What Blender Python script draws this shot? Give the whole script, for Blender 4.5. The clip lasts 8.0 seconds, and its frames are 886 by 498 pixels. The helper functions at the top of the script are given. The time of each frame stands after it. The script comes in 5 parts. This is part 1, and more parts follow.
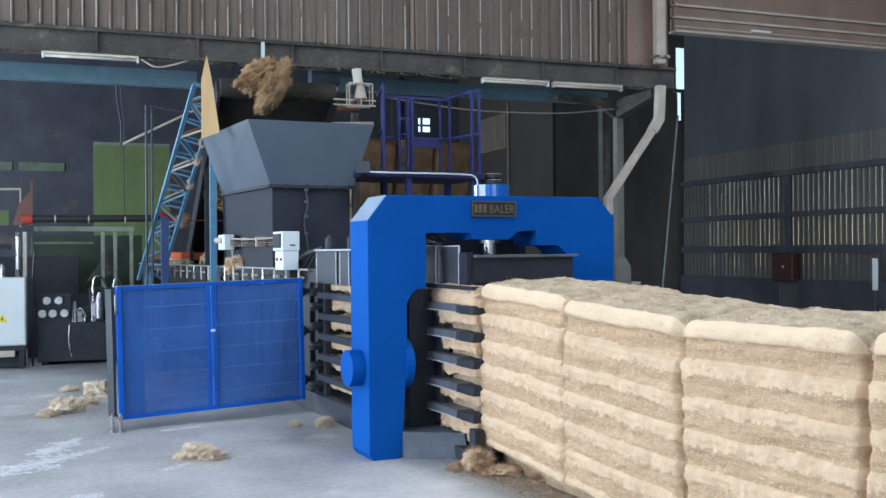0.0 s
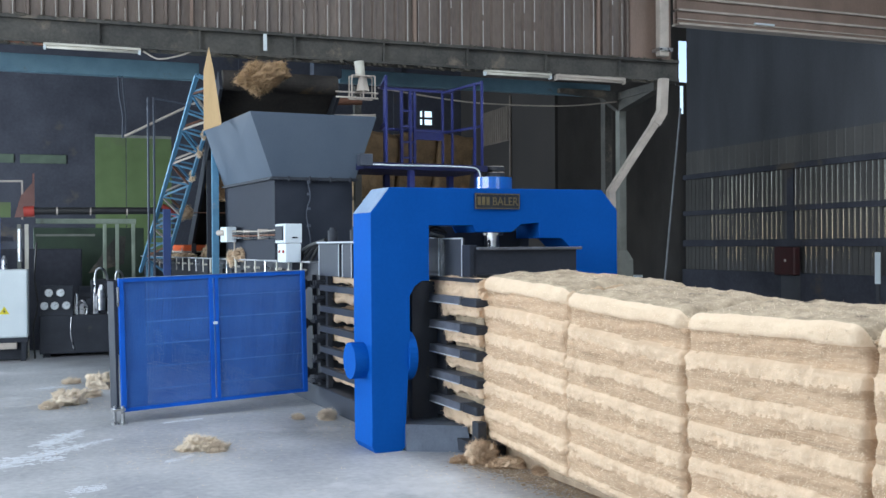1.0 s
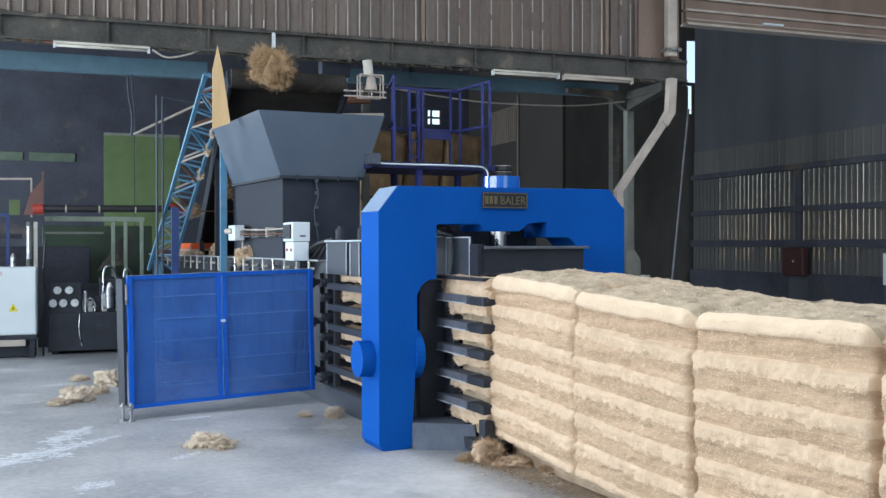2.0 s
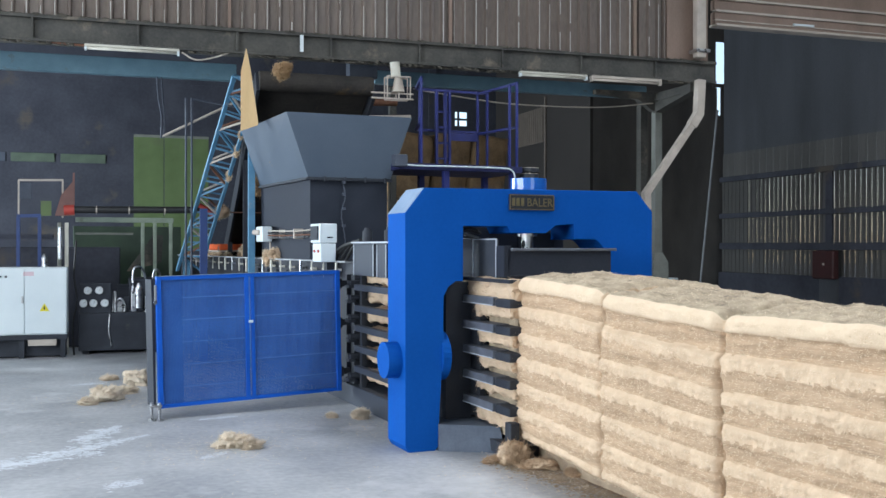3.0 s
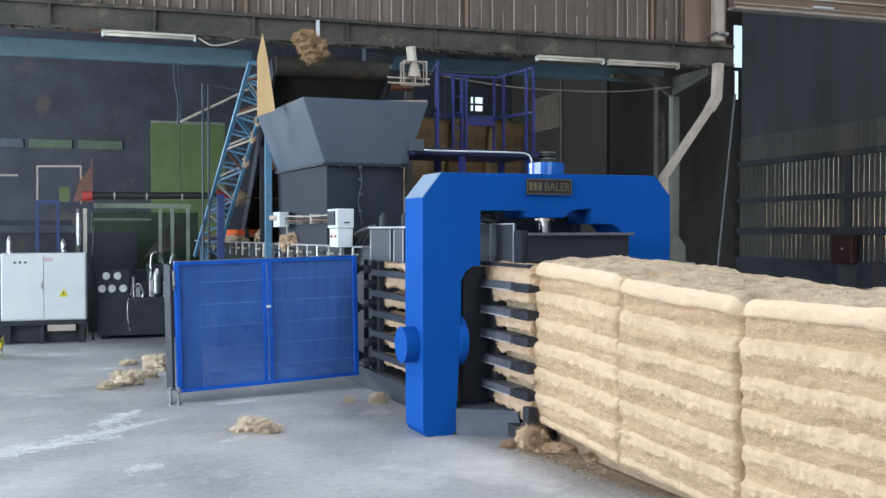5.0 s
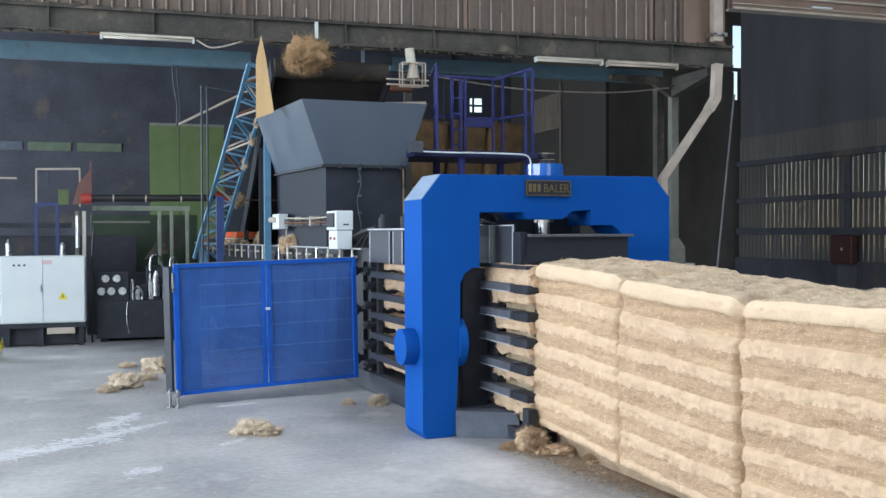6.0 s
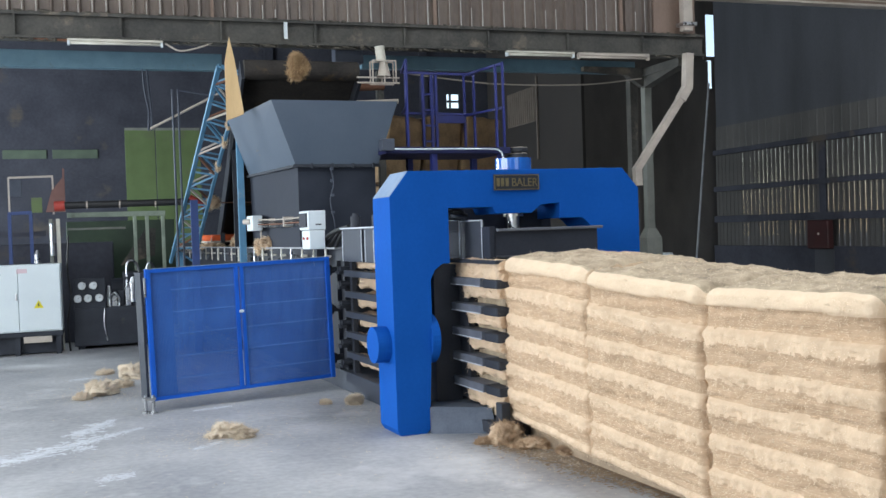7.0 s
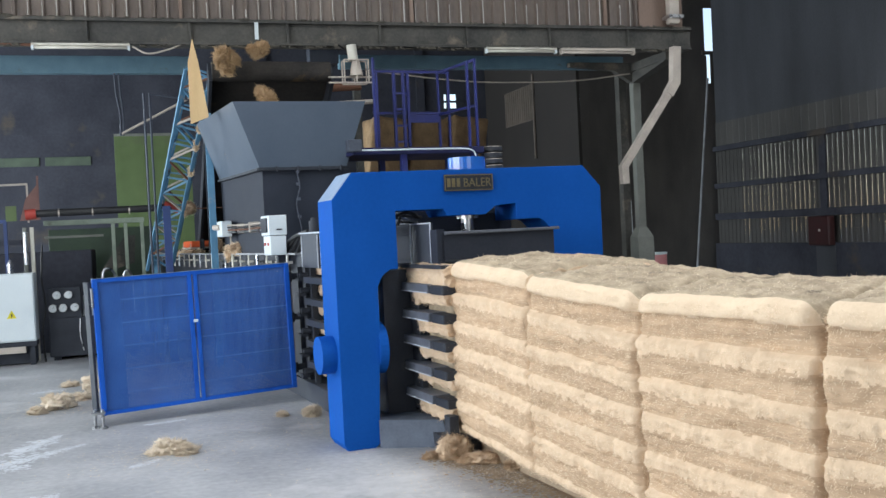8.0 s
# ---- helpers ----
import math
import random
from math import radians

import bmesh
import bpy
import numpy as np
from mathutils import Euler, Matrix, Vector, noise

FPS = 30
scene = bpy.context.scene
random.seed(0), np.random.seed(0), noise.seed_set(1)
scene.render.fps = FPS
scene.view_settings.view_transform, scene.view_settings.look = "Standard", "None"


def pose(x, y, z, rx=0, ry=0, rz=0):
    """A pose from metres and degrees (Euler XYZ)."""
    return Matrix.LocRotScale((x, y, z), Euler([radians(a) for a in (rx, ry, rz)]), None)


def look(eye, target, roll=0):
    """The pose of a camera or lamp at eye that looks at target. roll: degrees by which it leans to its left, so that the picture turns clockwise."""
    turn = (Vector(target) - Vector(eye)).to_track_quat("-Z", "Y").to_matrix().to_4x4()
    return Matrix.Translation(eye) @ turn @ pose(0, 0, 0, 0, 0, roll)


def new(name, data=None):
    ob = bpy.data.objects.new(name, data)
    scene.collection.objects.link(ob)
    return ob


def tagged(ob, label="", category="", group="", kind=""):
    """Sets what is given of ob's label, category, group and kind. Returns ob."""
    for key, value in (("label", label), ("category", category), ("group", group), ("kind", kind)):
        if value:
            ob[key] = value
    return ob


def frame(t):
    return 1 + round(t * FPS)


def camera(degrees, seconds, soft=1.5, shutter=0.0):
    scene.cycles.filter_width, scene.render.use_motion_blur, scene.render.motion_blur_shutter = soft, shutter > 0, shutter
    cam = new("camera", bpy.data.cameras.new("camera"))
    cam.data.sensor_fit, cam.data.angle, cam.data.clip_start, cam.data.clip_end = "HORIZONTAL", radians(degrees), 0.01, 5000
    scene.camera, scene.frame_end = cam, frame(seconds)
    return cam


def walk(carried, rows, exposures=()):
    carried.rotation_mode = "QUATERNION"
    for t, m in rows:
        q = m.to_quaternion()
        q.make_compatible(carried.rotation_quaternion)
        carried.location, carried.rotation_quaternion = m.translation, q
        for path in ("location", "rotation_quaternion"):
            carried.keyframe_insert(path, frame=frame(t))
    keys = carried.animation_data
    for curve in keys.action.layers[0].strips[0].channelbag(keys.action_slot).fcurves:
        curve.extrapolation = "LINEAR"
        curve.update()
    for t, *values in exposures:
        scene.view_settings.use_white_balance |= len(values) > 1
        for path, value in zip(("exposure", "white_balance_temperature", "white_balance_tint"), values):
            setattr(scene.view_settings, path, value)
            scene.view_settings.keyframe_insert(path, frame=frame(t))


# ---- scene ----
cam = camera(48.3, 8.0)
PATH = [
    (0, (0.995, 0.283, 1.640), (1.837, 2.531, 1.646), -0.40),
    (0.5, (1.003, 0.284, 1.639), (1.836, 2.534, 1.636), -0.40),
    (1, (0.986, 0.304, 1.632), (1.825, 2.552, 1.622), -0.30),
    (2.5, (0.977, 0.288, 1.626), (1.777, 2.551, 1.616), 0.10),
    (3, (0.978, 0.289, 1.627), (1.740, 2.566, 1.620), 0.10),
    (3.5, (0.972, 0.287, 1.624), (1.696, 2.575, 1.618), 0.10),
    (4, (0.970, 0.300, 1.620), (1.669, 2.596, 1.592), 0.10),
    (4.5, (0.966, 0.300, 1.622), (1.675, 2.593, 1.580), -0.00),
    (5, (0.965, 0.296, 1.620), (1.691, 2.584, 1.578), 0.00),
    (6.5, (0.990, 0.308, 1.626), (1.715, 2.597, 1.588), -0.50),
    (7, (1.090, 0.264, 1.622), (1.850, 2.539, 1.574), -1.90),
    (7.5, (1.333, 0.358, 1.589), (2.119, 2.624, 1.523), -2.60),
    (7.8, (1.575, 0.492, 1.602), (2.193, 2.395, 1.567), -2.35),
    (8, (1.722, 0.457, 1.616), (2.441, 2.746, 1.573), -2.80),
]
walk(cam, [(t, look(eye, target, roll)) for t, eye, target, roll in PATH], [(0, -0.1, 6100, 10), (1, -0.1, 6150, 10), (3, -0.1, 6300, 10), (4.5, -0.1, 6450, 11), (6.5, -0.1, 6500, 11), (8, -0.1, 6600, 11)])

# ---- light ----
world = bpy.data.worlds.new("world")
scene.world = world
world.use_nodes = True
wn = world.node_tree
sky = wn.nodes.new("ShaderNodeTexSky")
sky.sky_type, sky.sun_disc = "NISHITA", False
sky.sun_elevation, sky.sun_rotation = radians(41), radians(15)
sky.dust_density, sky.ozone_density = 0.35, 1.0
wn.links.new(sky.outputs[0], wn.nodes["Background"].inputs[0])
wn.nodes["Background"].inputs[1].default_value = 0.15


def lamp(name, kind, energy, m, color, size=None):
    data = bpy.data.lights.new(name, kind)
    data.energy, data.color = energy, color
    if kind == "AREA":
        data.shape, data.size, data.size_y = "RECTANGLE", size[0], size[1]
    else:
        data.angle = radians(0.6)
    ob = new(name, data)
    ob.matrix_world = m
    return ob


lamp("sun", "SUN", 2.5, look((0, 0, 30), (-9, -33, 0)), (1.0, 0.95, 0.88))
# daylight through the big doorway on the yard side, the front doorway and the roof lights
lamp("door_daylight", "AREA", 1950, look((-9.3, 4.5, 3.0), (3.0, 5.5, 0.9)), (0.86, 0.94, 1.0), (12, 5.2))
lamp("front_daylight", "AREA", 170, look((3.0, -7.3, 3.4), (3.5, 8, 1.5)), (0.88, 0.95, 1.0), (9, 4.6))
# added lamp out of view, lifting the dark rear bay in place of haze
lamp("rear_bay_fill", "AREA", 2700, look((-9.3, 20.0, 2.8), (6.0, 20.5, 1.8)), (0.80, 0.92, 1.0), (7, 4.6))
for lx in (-2.0, 6.0, 13.0):
    lamp("roof_daylight", "AREA", 600, look((lx, 5.0, 8.3), (lx, 5.001, 0)), (0.88, 0.95, 1.0), (1.1, 9))


# ---- materials ----
def mat(name, a, b=None, rough=0.6, metal=0.0, scale=6.0, fine=60.0, bump=0.15, spots=None, spot_at=0.62, coat=0.0, stretch=(1, 1, 1), per=0.0, spec=0.5):
    """A surface with two tones at a large and a small scale, fine relief and, if given, worn spots of a third colour."""
    m = bpy.data.materials.new(name)
    m.use_nodes = True
    t = m.node_tree
    n, l = t.nodes, t.links
    s = n["Principled BSDF"]
    b = b or tuple(c * 0.75 for c in a)
    tc = n.new("ShaderNodeTexCoord")
    mp = n.new("ShaderNodeMapping")
    mp.inputs["Scale"].default_value = stretch
    l.new(tc.outputs["Object"], mp.inputs[0])
    big, small = n.new("ShaderNodeTexNoise"), n.new("ShaderNodeTexNoise")
    big.inputs["Scale"].default_value, small.inputs["Scale"].default_value = scale, fine
    big.inputs["Detail"].default_value, small.inputs["Detail"].default_value = 5, 3
    for k in (big, small):
        l.new(mp.outputs[0], k.inputs["Vector"])
    add = n.new("ShaderNodeMath")
    add.operation = "MULTIPLY_ADD"
    l.new(small.outputs[0], add.inputs[0])
    add.inputs[1].default_value = 0.45
    l.new(big.outputs[0], add.inputs[2])
    ramp = n.new("ShaderNodeValToRGB")
    ramp.color_ramp.elements[0].position, ramp.color_ramp.elements[1].position = 0.5, 0.95
    ramp.color_ramp.elements[0].color, ramp.color_ramp.elements[1].color = (*b, 1), (*a, 1)
    l.new(add.outputs[0], ramp.inputs[0])
    col = ramp.outputs[0]
    if spots:
        sp = n.new("ShaderNodeTexNoise")
        sp.inputs["Scale"].default_value, sp.inputs["Detail"].default_value = scale * 0.6, 8
        sp.inputs["Roughness"].default_value = 0.65
        off = n.new("ShaderNodeMapping")
        off.inputs["Location"].default_value = (3.1, 7.7, 1.3)
        l.new(mp.outputs[0], off.inputs[0])
        l.new(off.outputs[0], sp.inputs["Vector"])
        r2 = n.new("ShaderNodeValToRGB")
        r2.color_ramp.elements[0].position, r2.color_ramp.elements[1].position = spot_at, spot_at + 0.1
        l.new(sp.outputs[0], r2.inputs[0])
        mix = n.new("ShaderNodeMix")
        mix.data_type = "RGBA"
        l.new(r2.outputs[0], mix.inputs["Factor"])
        l.new(col, mix.inputs["A"])
        mix.inputs["B"].default_value = (*spots, 1)
        col = mix.outputs["Result"]
    if per:
        info = n.new("ShaderNodeObjectInfo")
        mr = n.new("ShaderNodeMapRange")
        mr.inputs["To Min"].default_value, mr.inputs["To Max"].default_value = 1 - per, 1 + per
        l.new(info.outputs["Random"], mr.inputs[0])
        hsv = n.new("ShaderNodeHueSaturation")
        l.new(mr.outputs[0], hsv.inputs["Value"])
        l.new(col, hsv.inputs["Color"])
        col = hsv.outputs[0]
    l.new(col, s.inputs["Base Color"])
    rr = n.new("ShaderNodeMapRange")
    rr.inputs["To Min"].default_value, rr.inputs["To Max"].default_value = max(0.03, rough - 0.12), min(1, rough + 0.12)
    l.new(big.outputs[0], rr.inputs[0])
    l.new(rr.outputs[0], s.inputs["Roughness"])
    s.inputs["Specular IOR Level"].default_value = spec
    s.inputs["Metallic"].default_value, s.inputs["Coat Weight"].default_value = metal, coat
    if bump:
        bp = n.new("ShaderNodeBump")
        bp.inputs["Strength"].default_value, bp.inputs["Distance"].default_value = bump, 0.01
        l.new(add.outputs[0], bp.inputs["Height"])
        l.new(bp.outputs[0], s.inputs["Normal"])
    return m


BLUE = mat("blue_paint", (0.008, 0.088, 0.385), (0.006, 0.073, 0.325), rough=0.6, scale=2.2, fine=35, bump=0.05, spec=0.03)
GLOSSBLUE = mat("gloss_blue_paint", (0.02, 0.14, 0.5), (0.015, 0.11, 0.42), rough=0.2, scale=3, bump=0.03, coat=0.6)
PALE_BLUE = mat("worn_blue_paint", (0.10, 0.22, 0.52), (0.06, 0.15, 0.42), rough=0.55, scale=6, bump=0.06, spec=0.2)
GATE_BLUE = mat("gate_blue_paint", (0.012, 0.105, 0.52), (0.01, 0.08, 0.40), rough=0.5, scale=3, bump=0.06, spec=0.12)
MESH_BLUE = mat("mesh_blue_paint", (0.040, 0.135, 0.43), (0.022, 0.085, 0.30), rough=0.5, scale=3, bump=0.05, spec=0.3)
CAGE_BLUE = mat("rail_blue_paint", (0.020, 0.028, 0.16), (0.013, 0.018, 0.10), rough=0.45, bump=0.05)
# black tones raised to stand in for veiling haze
BLACK = mat("black_paint", (0.042, 0.046, 0.057), (0.027, 0.030, 0.038), rough=0.55, scale=4, bump=0.1, spots=(0.07, 0.064, 0.055), spot_at=0.62, spec=0.18)
FINPAINT = mat("worn_black_rail", (0.13, 0.14, 0.17), (0.07, 0.077, 0.095), rough=0.4, scale=9, bump=0.1, spots=(0.13, 0.12, 0.12), spot_at=0.63)
GREYSTEEL = mat("slate_grey_paint", (0.088, 0.113, 0.150), (0.070, 0.092, 0.125), rough=0.42, scale=1.8, bump=0.05)
PANEL_GREY = mat("panel_grey_paint", (0.085, 0.098, 0.125), (0.055, 0.063, 0.085), rough=0.5, scale=5, bump=0.05, spec=0.2)
# darks raised and blued in place of haze, here and in the chute black
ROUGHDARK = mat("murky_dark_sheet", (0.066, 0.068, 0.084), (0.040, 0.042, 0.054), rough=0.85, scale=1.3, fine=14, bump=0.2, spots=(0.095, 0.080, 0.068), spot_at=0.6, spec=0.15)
CHUTEBLACK = mat("chute_black_paint", (0.034, 0.039, 0.053), (0.024, 0.028, 0.039), rough=0.6, scale=2.5, bump=0.1, spots=(0.045, 0.045, 0.05), spot_at=0.64, spec=0.12)
STEEL = mat("bare_steel", (0.55, 0.56, 0.58), (0.35, 0.35, 0.36), rough=0.3, metal=1.0, scale=12, bump=0.08)
CONCRETE = mat("floor_concrete", (0.45, 0.45, 0.46), (0.25, 0.255, 0.27), rough=0.6, scale=1.1, fine=18, bump=0.15, spots=(0.50, 0.50, 0.51), spot_at=0.57)
BEAM = mat("dark_weathered_beam", (0.098, 0.092, 0.080), (0.036, 0.036, 0.034), rough=0.8, scale=2.2, fine=30, bump=0.5, spots=(0.20, 0.165, 0.125), spot_at=0.58)
BEAM_DUST = mat("grey_fibre_dust", (0.13, 0.115, 0.092), (0.07, 0.063, 0.052), rough=0.95, scale=6, bump=0.6)
SHEET = mat("brown_sheet", (0.21, 0.165, 0.135), (0.12, 0.092, 0.078), rough=0.5, scale=1.6, fine=30, bump=0.15, stretch=(1, 1, 0.25), spots=(0.23, 0.19, 0.165), spot_at=0.6)
BROWN = mat("brown_flat_sheet", (0.26, 0.18, 0.14), (0.18, 0.125, 0.095), rough=0.6, scale=2, bump=0.1, stretch=(1, 1, 0.3))
# return wall's sheet lightened, since little lamp light reaches this face
LIFTED_SHEET = mat("lightened_brown_sheet", (0.12, 0.108, 0.098), (0.07, 0.064, 0.060), rough=0.8, scale=2, bump=0.1, stretch=(1, 1, 0.4))
DECKBLUE = mat("deck_blue_paint", (0.018, 0.022, 0.075), (0.012, 0.014, 0.05), rough=0.6, scale=5, bump=0.1, spec=0.2)
MURKGREEN = mat("murky_green_sheet", (0.085, 0.115, 0.078), (0.05, 0.07, 0.05), rough=0.7, scale=3, bump=0.1)
# same sheet darkened, since the rear lamp strikes the return wall
DIMMED_SHEET = mat("darkened_rusty_sheet", (0.044, 0.038, 0.034), (0.028, 0.024, 0.022), rough=0.8, scale=2, bump=0.15, stretch=(1, 1, 0.3), spots=(0.13, 0.1, 0.08), spot_at=0.66)
PALEBROWN = mat("pale_brown_sheet", (0.20, 0.165, 0.135), (0.13, 0.108, 0.09), rough=0.7, scale=3, bump=0.1)
DARKSHEET = mat("dark_sheet", (0.070, 0.073, 0.084), (0.042, 0.044, 0.051), rough=0.7, scale=1.5, bump=0.15, stretch=(1, 1, 0.3))
GREYSHEET = mat("grey_sheet", (0.10, 0.094, 0.089), (0.056, 0.054, 0.051), rough=0.65, scale=1.5, bump=0.15, stretch=(1, 1, 0.3))
TEAL = mat("teal_paint", (0.15, 0.27, 0.34), (0.10, 0.19, 0.25), rough=0.5, scale=4, bump=0.1, spots=(0.12, 0.13, 0.12), spot_at=0.62)
SKYBLUE = mat("sky_blue_paint", (0.10, 0.255, 0.40), (0.07, 0.18, 0.29), rough=0.5, scale=6, bump=0.1, spots=(0.25, 0.27, 0.28), spot_at=0.6)
PIPE = mat("grey_drainpipe", (0.53, 0.465, 0.40), (0.38, 0.33, 0.285), rough=0.55, scale=4, bump=0.08)
PALEGREEN = mat("pale_green_paint", (0.30, 0.35, 0.28), (0.17, 0.21, 0.165), rough=0.65, scale=5, bump=0.15, spots=(0.12, 0.11, 0.09), spot_at=0.6)
SKIRTGREY = mat("dusty_slate_paint", (0.13, 0.15, 0.19), (0.085, 0.10, 0.13), rough=0.6, scale=5, bump=0.08, spots=(0.26, 0.24, 0.21), spot_at=0.66, spec=0.2)
POLEGREY = mat("dull_grey_pole", (0.36, 0.37, 0.39), (0.22, 0.23, 0.245), rough=0.6, scale=5, bump=0.1)
POST = mat("grey_green_post", (0.20, 0.205, 0.18), (0.13, 0.135, 0.12), rough=0.7, scale=4, bump=0.2)
WHITE = mat("white_enamel", (0.68, 0.74, 0.76), (0.60, 0.66, 0.69), rough=0.35, scale=2, bump=0.03)
OFFWHITE = mat("aged_white", (0.62, 0.60, 0.52), (0.48, 0.45, 0.38), rough=0.5, scale=6, bump=0.05)
GREEN = mat("green_paint", (0.120, 0.172, 0.064), (0.080, 0.122, 0.042), rough=0.6, scale=2, bump=0.1, spots=(0.10, 0.12, 0.06), spot_at=0.6)
DKGREEN = mat("dark_green_paint", (0.050, 0.085, 0.050), (0.028, 0.048, 0.032), rough=0.55, scale=3, bump=0.1)
PLY = mat("plywood", (0.62, 0.43, 0.22), (0.52, 0.35, 0.17), rough=0.65, scale=2, fine=40, bump=0.1, stretch=(4, 4, 0.5))
RED = mat("red_paint", (0.42, 0.05, 0.035), (0.3, 0.035, 0.025), rough=0.5, scale=4, bump=0.08)
DULLRED = mat("dull_red_paint", (0.055, 0.014, 0.014), (0.035, 0.01, 0.01), rough=0.6, scale=4, bump=0.08)
DUST = mat("dusty_paint", (0.52, 0.55, 0.60), (0.42, 0.45, 0.5), rough=0.7, scale=7, bump=0.1)
PALE_RIB = mat("pale_rib_strip", (0.55, 0.53, 0.49), (0.35, 0.32, 0.29), rough=0.5, scale=5, bump=0.05)
ORANGE = mat("orange_plastic", (0.75, 0.13, 0.03), (0.6, 0.1, 0.03), rough=0.4, scale=6, bump=0.03)
FADEDRED = mat("faded_red_paint", (0.21, 0.105, 0.09), (0.14, 0.07, 0.06), rough=0.75, scale=4, bump=0.15)
SHOULDER = mat("pale_blue_grey_paint", (0.24, 0.31, 0.42), (0.18, 0.25, 0.36), rough=0.7, scale=7, bump=0.1, spec=0.2)
RUST = mat("rust_brown", (0.19, 0.085, 0.05), (0.11, 0.05, 0.03), rough=0.8, scale=5, bump=0.25)
YELLOW = mat("yellow_paint", (0.75, 0.66, 0.03), (0.65, 0.55, 0.02), rough=0.4, scale=4, bump=0.03)
PINK = mat("faded_pink_plastic", (0.62, 0.25, 0.25), (0.5, 0.2, 0.2), rough=0.5, scale=8, bump=0.05)
CLAMPGREY = mat("clamp_grey_paint", (0.062, 0.070, 0.088), (0.042, 0.048, 0.062), rough=0.5, scale=5, bump=0.06, spec=0.2)
DKBLUE = mat("dark_blue_paint", (0.03, 0.06, 0.19), (0.02, 0.04, 0.13), rough=0.5, scale=4, bump=0.08)
COIR_DARK = mat("dark_brown_fibre", (0.36, 0.235, 0.125), (0.17, 0.11, 0.06), rough=0.95, scale=4, fine=40, bump=0.9)
LABEL = mat("faded_label", (0.66, 0.50, 0.54), (0.58, 0.44, 0.48), rough=0.6, scale=20, bump=0.0)
BELT = mat("dusty_rubber_belt", (0.055, 0.049, 0.044), (0.030, 0.028, 0.027), rough=0.9, scale=3, fine=30, bump=0.5, spots=(0.11, 0.075, 0.045), spot_at=0.58, spec=0.1)
DRUM = mat("matt_black_drum", (0.012, 0.012, 0.013), (0.008, 0.008, 0.008), rough=0.88, scale=6, bump=0.1, spec=0.1)
RUBBER = mat("black_hose", (0.02, 0.02, 0.022), (0.012, 0.012, 0.012), rough=0.5, scale=8, bump=0.05)
GOLD = mat("gold_lettering", (0.26, 0.21, 0.12), (0.2, 0.16, 0.08), rough=0.4, metal=0.6, scale=30, bump=0.02)
PALE_STREAK = mat("white_streak", (0.64, 0.66, 0.69), (0.5, 0.52, 0.55), rough=0.9, scale=5, bump=0.3)
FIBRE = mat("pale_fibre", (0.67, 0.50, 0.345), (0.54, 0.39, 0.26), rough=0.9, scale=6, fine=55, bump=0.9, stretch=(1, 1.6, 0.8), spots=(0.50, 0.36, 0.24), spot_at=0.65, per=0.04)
# fresh smooth top roll, with the overhead light it catches lifted into its tone
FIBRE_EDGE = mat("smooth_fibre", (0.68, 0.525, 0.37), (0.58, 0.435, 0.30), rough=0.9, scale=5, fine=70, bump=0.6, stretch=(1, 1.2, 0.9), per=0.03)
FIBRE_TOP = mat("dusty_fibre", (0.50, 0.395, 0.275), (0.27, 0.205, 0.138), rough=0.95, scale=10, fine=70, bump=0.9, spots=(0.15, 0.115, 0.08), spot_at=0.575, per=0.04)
# darker tan, set in the lower part of each bale band
FIBRE_TAN = mat("tan_fibre", (0.55, 0.385, 0.25), (0.37, 0.25, 0.155), rough=0.9, scale=5, fine=50, bump=1.0, stretch=(1, 0.22, 2.4), spots=(0.27, 0.185, 0.12), spot_at=0.63, per=0.04)
FIBRE_DUST = mat("brown_fibre_dust", (0.38, 0.285, 0.195), (0.23, 0.165, 0.11), rough=0.95, scale=9, fine=60, bump=0.6)
COIR_HAIR = mat("brown_fibre_strand", (0.50, 0.34, 0.19), (0.36, 0.23, 0.12), rough=0.9, scale=9, bump=0.0)
STRAND = mat("fibre_strand", (0.78, 0.63, 0.46), (0.60, 0.47, 0.32), rough=0.85, scale=9, bump=0.0)
FLOOR_FIBRE = mat("dusty_floor_fibre", (0.70, 0.59, 0.46), (0.52, 0.43, 0.325), rough=0.9, scale=12, fine=80, bump=0.8)
COIR = mat("brown_fibre", (0.39, 0.255, 0.14), (0.22, 0.138, 0.072), rough=0.95, scale=9, fine=70, bump=0.8)
GLASSY = mat("gauge_glass", (0.7, 0.74, 0.76), (0.5, 0.53, 0.55), rough=0.15, scale=10, bump=0.0)


# ---- building blocks ----
def box(bm, x0, x1, y0, y1, z0, z1, bevel=0.0):
    r = bmesh.ops.create_cube(bm, size=1.0, matrix=Matrix.LocRotScale(((x0 + x1) / 2, (y0 + y1) / 2, (z0 + z1) / 2), None, (abs(x1 - x0), abs(y1 - y0), abs(z1 - z0))))
    if bevel:
        es = list({e for v in r["verts"] for e in v.link_edges})
        bmesh.ops.bevel(bm, geom=es, offset=bevel, segments=2, affect="EDGES", profile=0.5)


def rod(bm, a, b, r, seg=12, r2=None):
    a, b = Vector(a), Vector(b)
    d = b - a
    m = Matrix.Translation((a + b) / 2) @ d.to_track_quat("Z", "Y").to_matrix().to_4x4()
    bmesh.ops.create_cone(bm, cap_ends=True, segments=seg, radius1=r, radius2=r if r2 is None else r2, depth=d.length, matrix=m)


def bar(bm, a, b, w, h, bevel=0.0):
    """A square bar from a to b."""
    a, b = Vector(a), Vector(b)
    d = b - a
    m = Matrix.Translation((a + b) / 2) @ d.to_track_quat("Z", "Y").to_matrix().to_4x4() @ Matrix.Diagonal((w, h, d.length, 1))
    bmesh.ops.create_cube(bm, size=1.0, matrix=m)


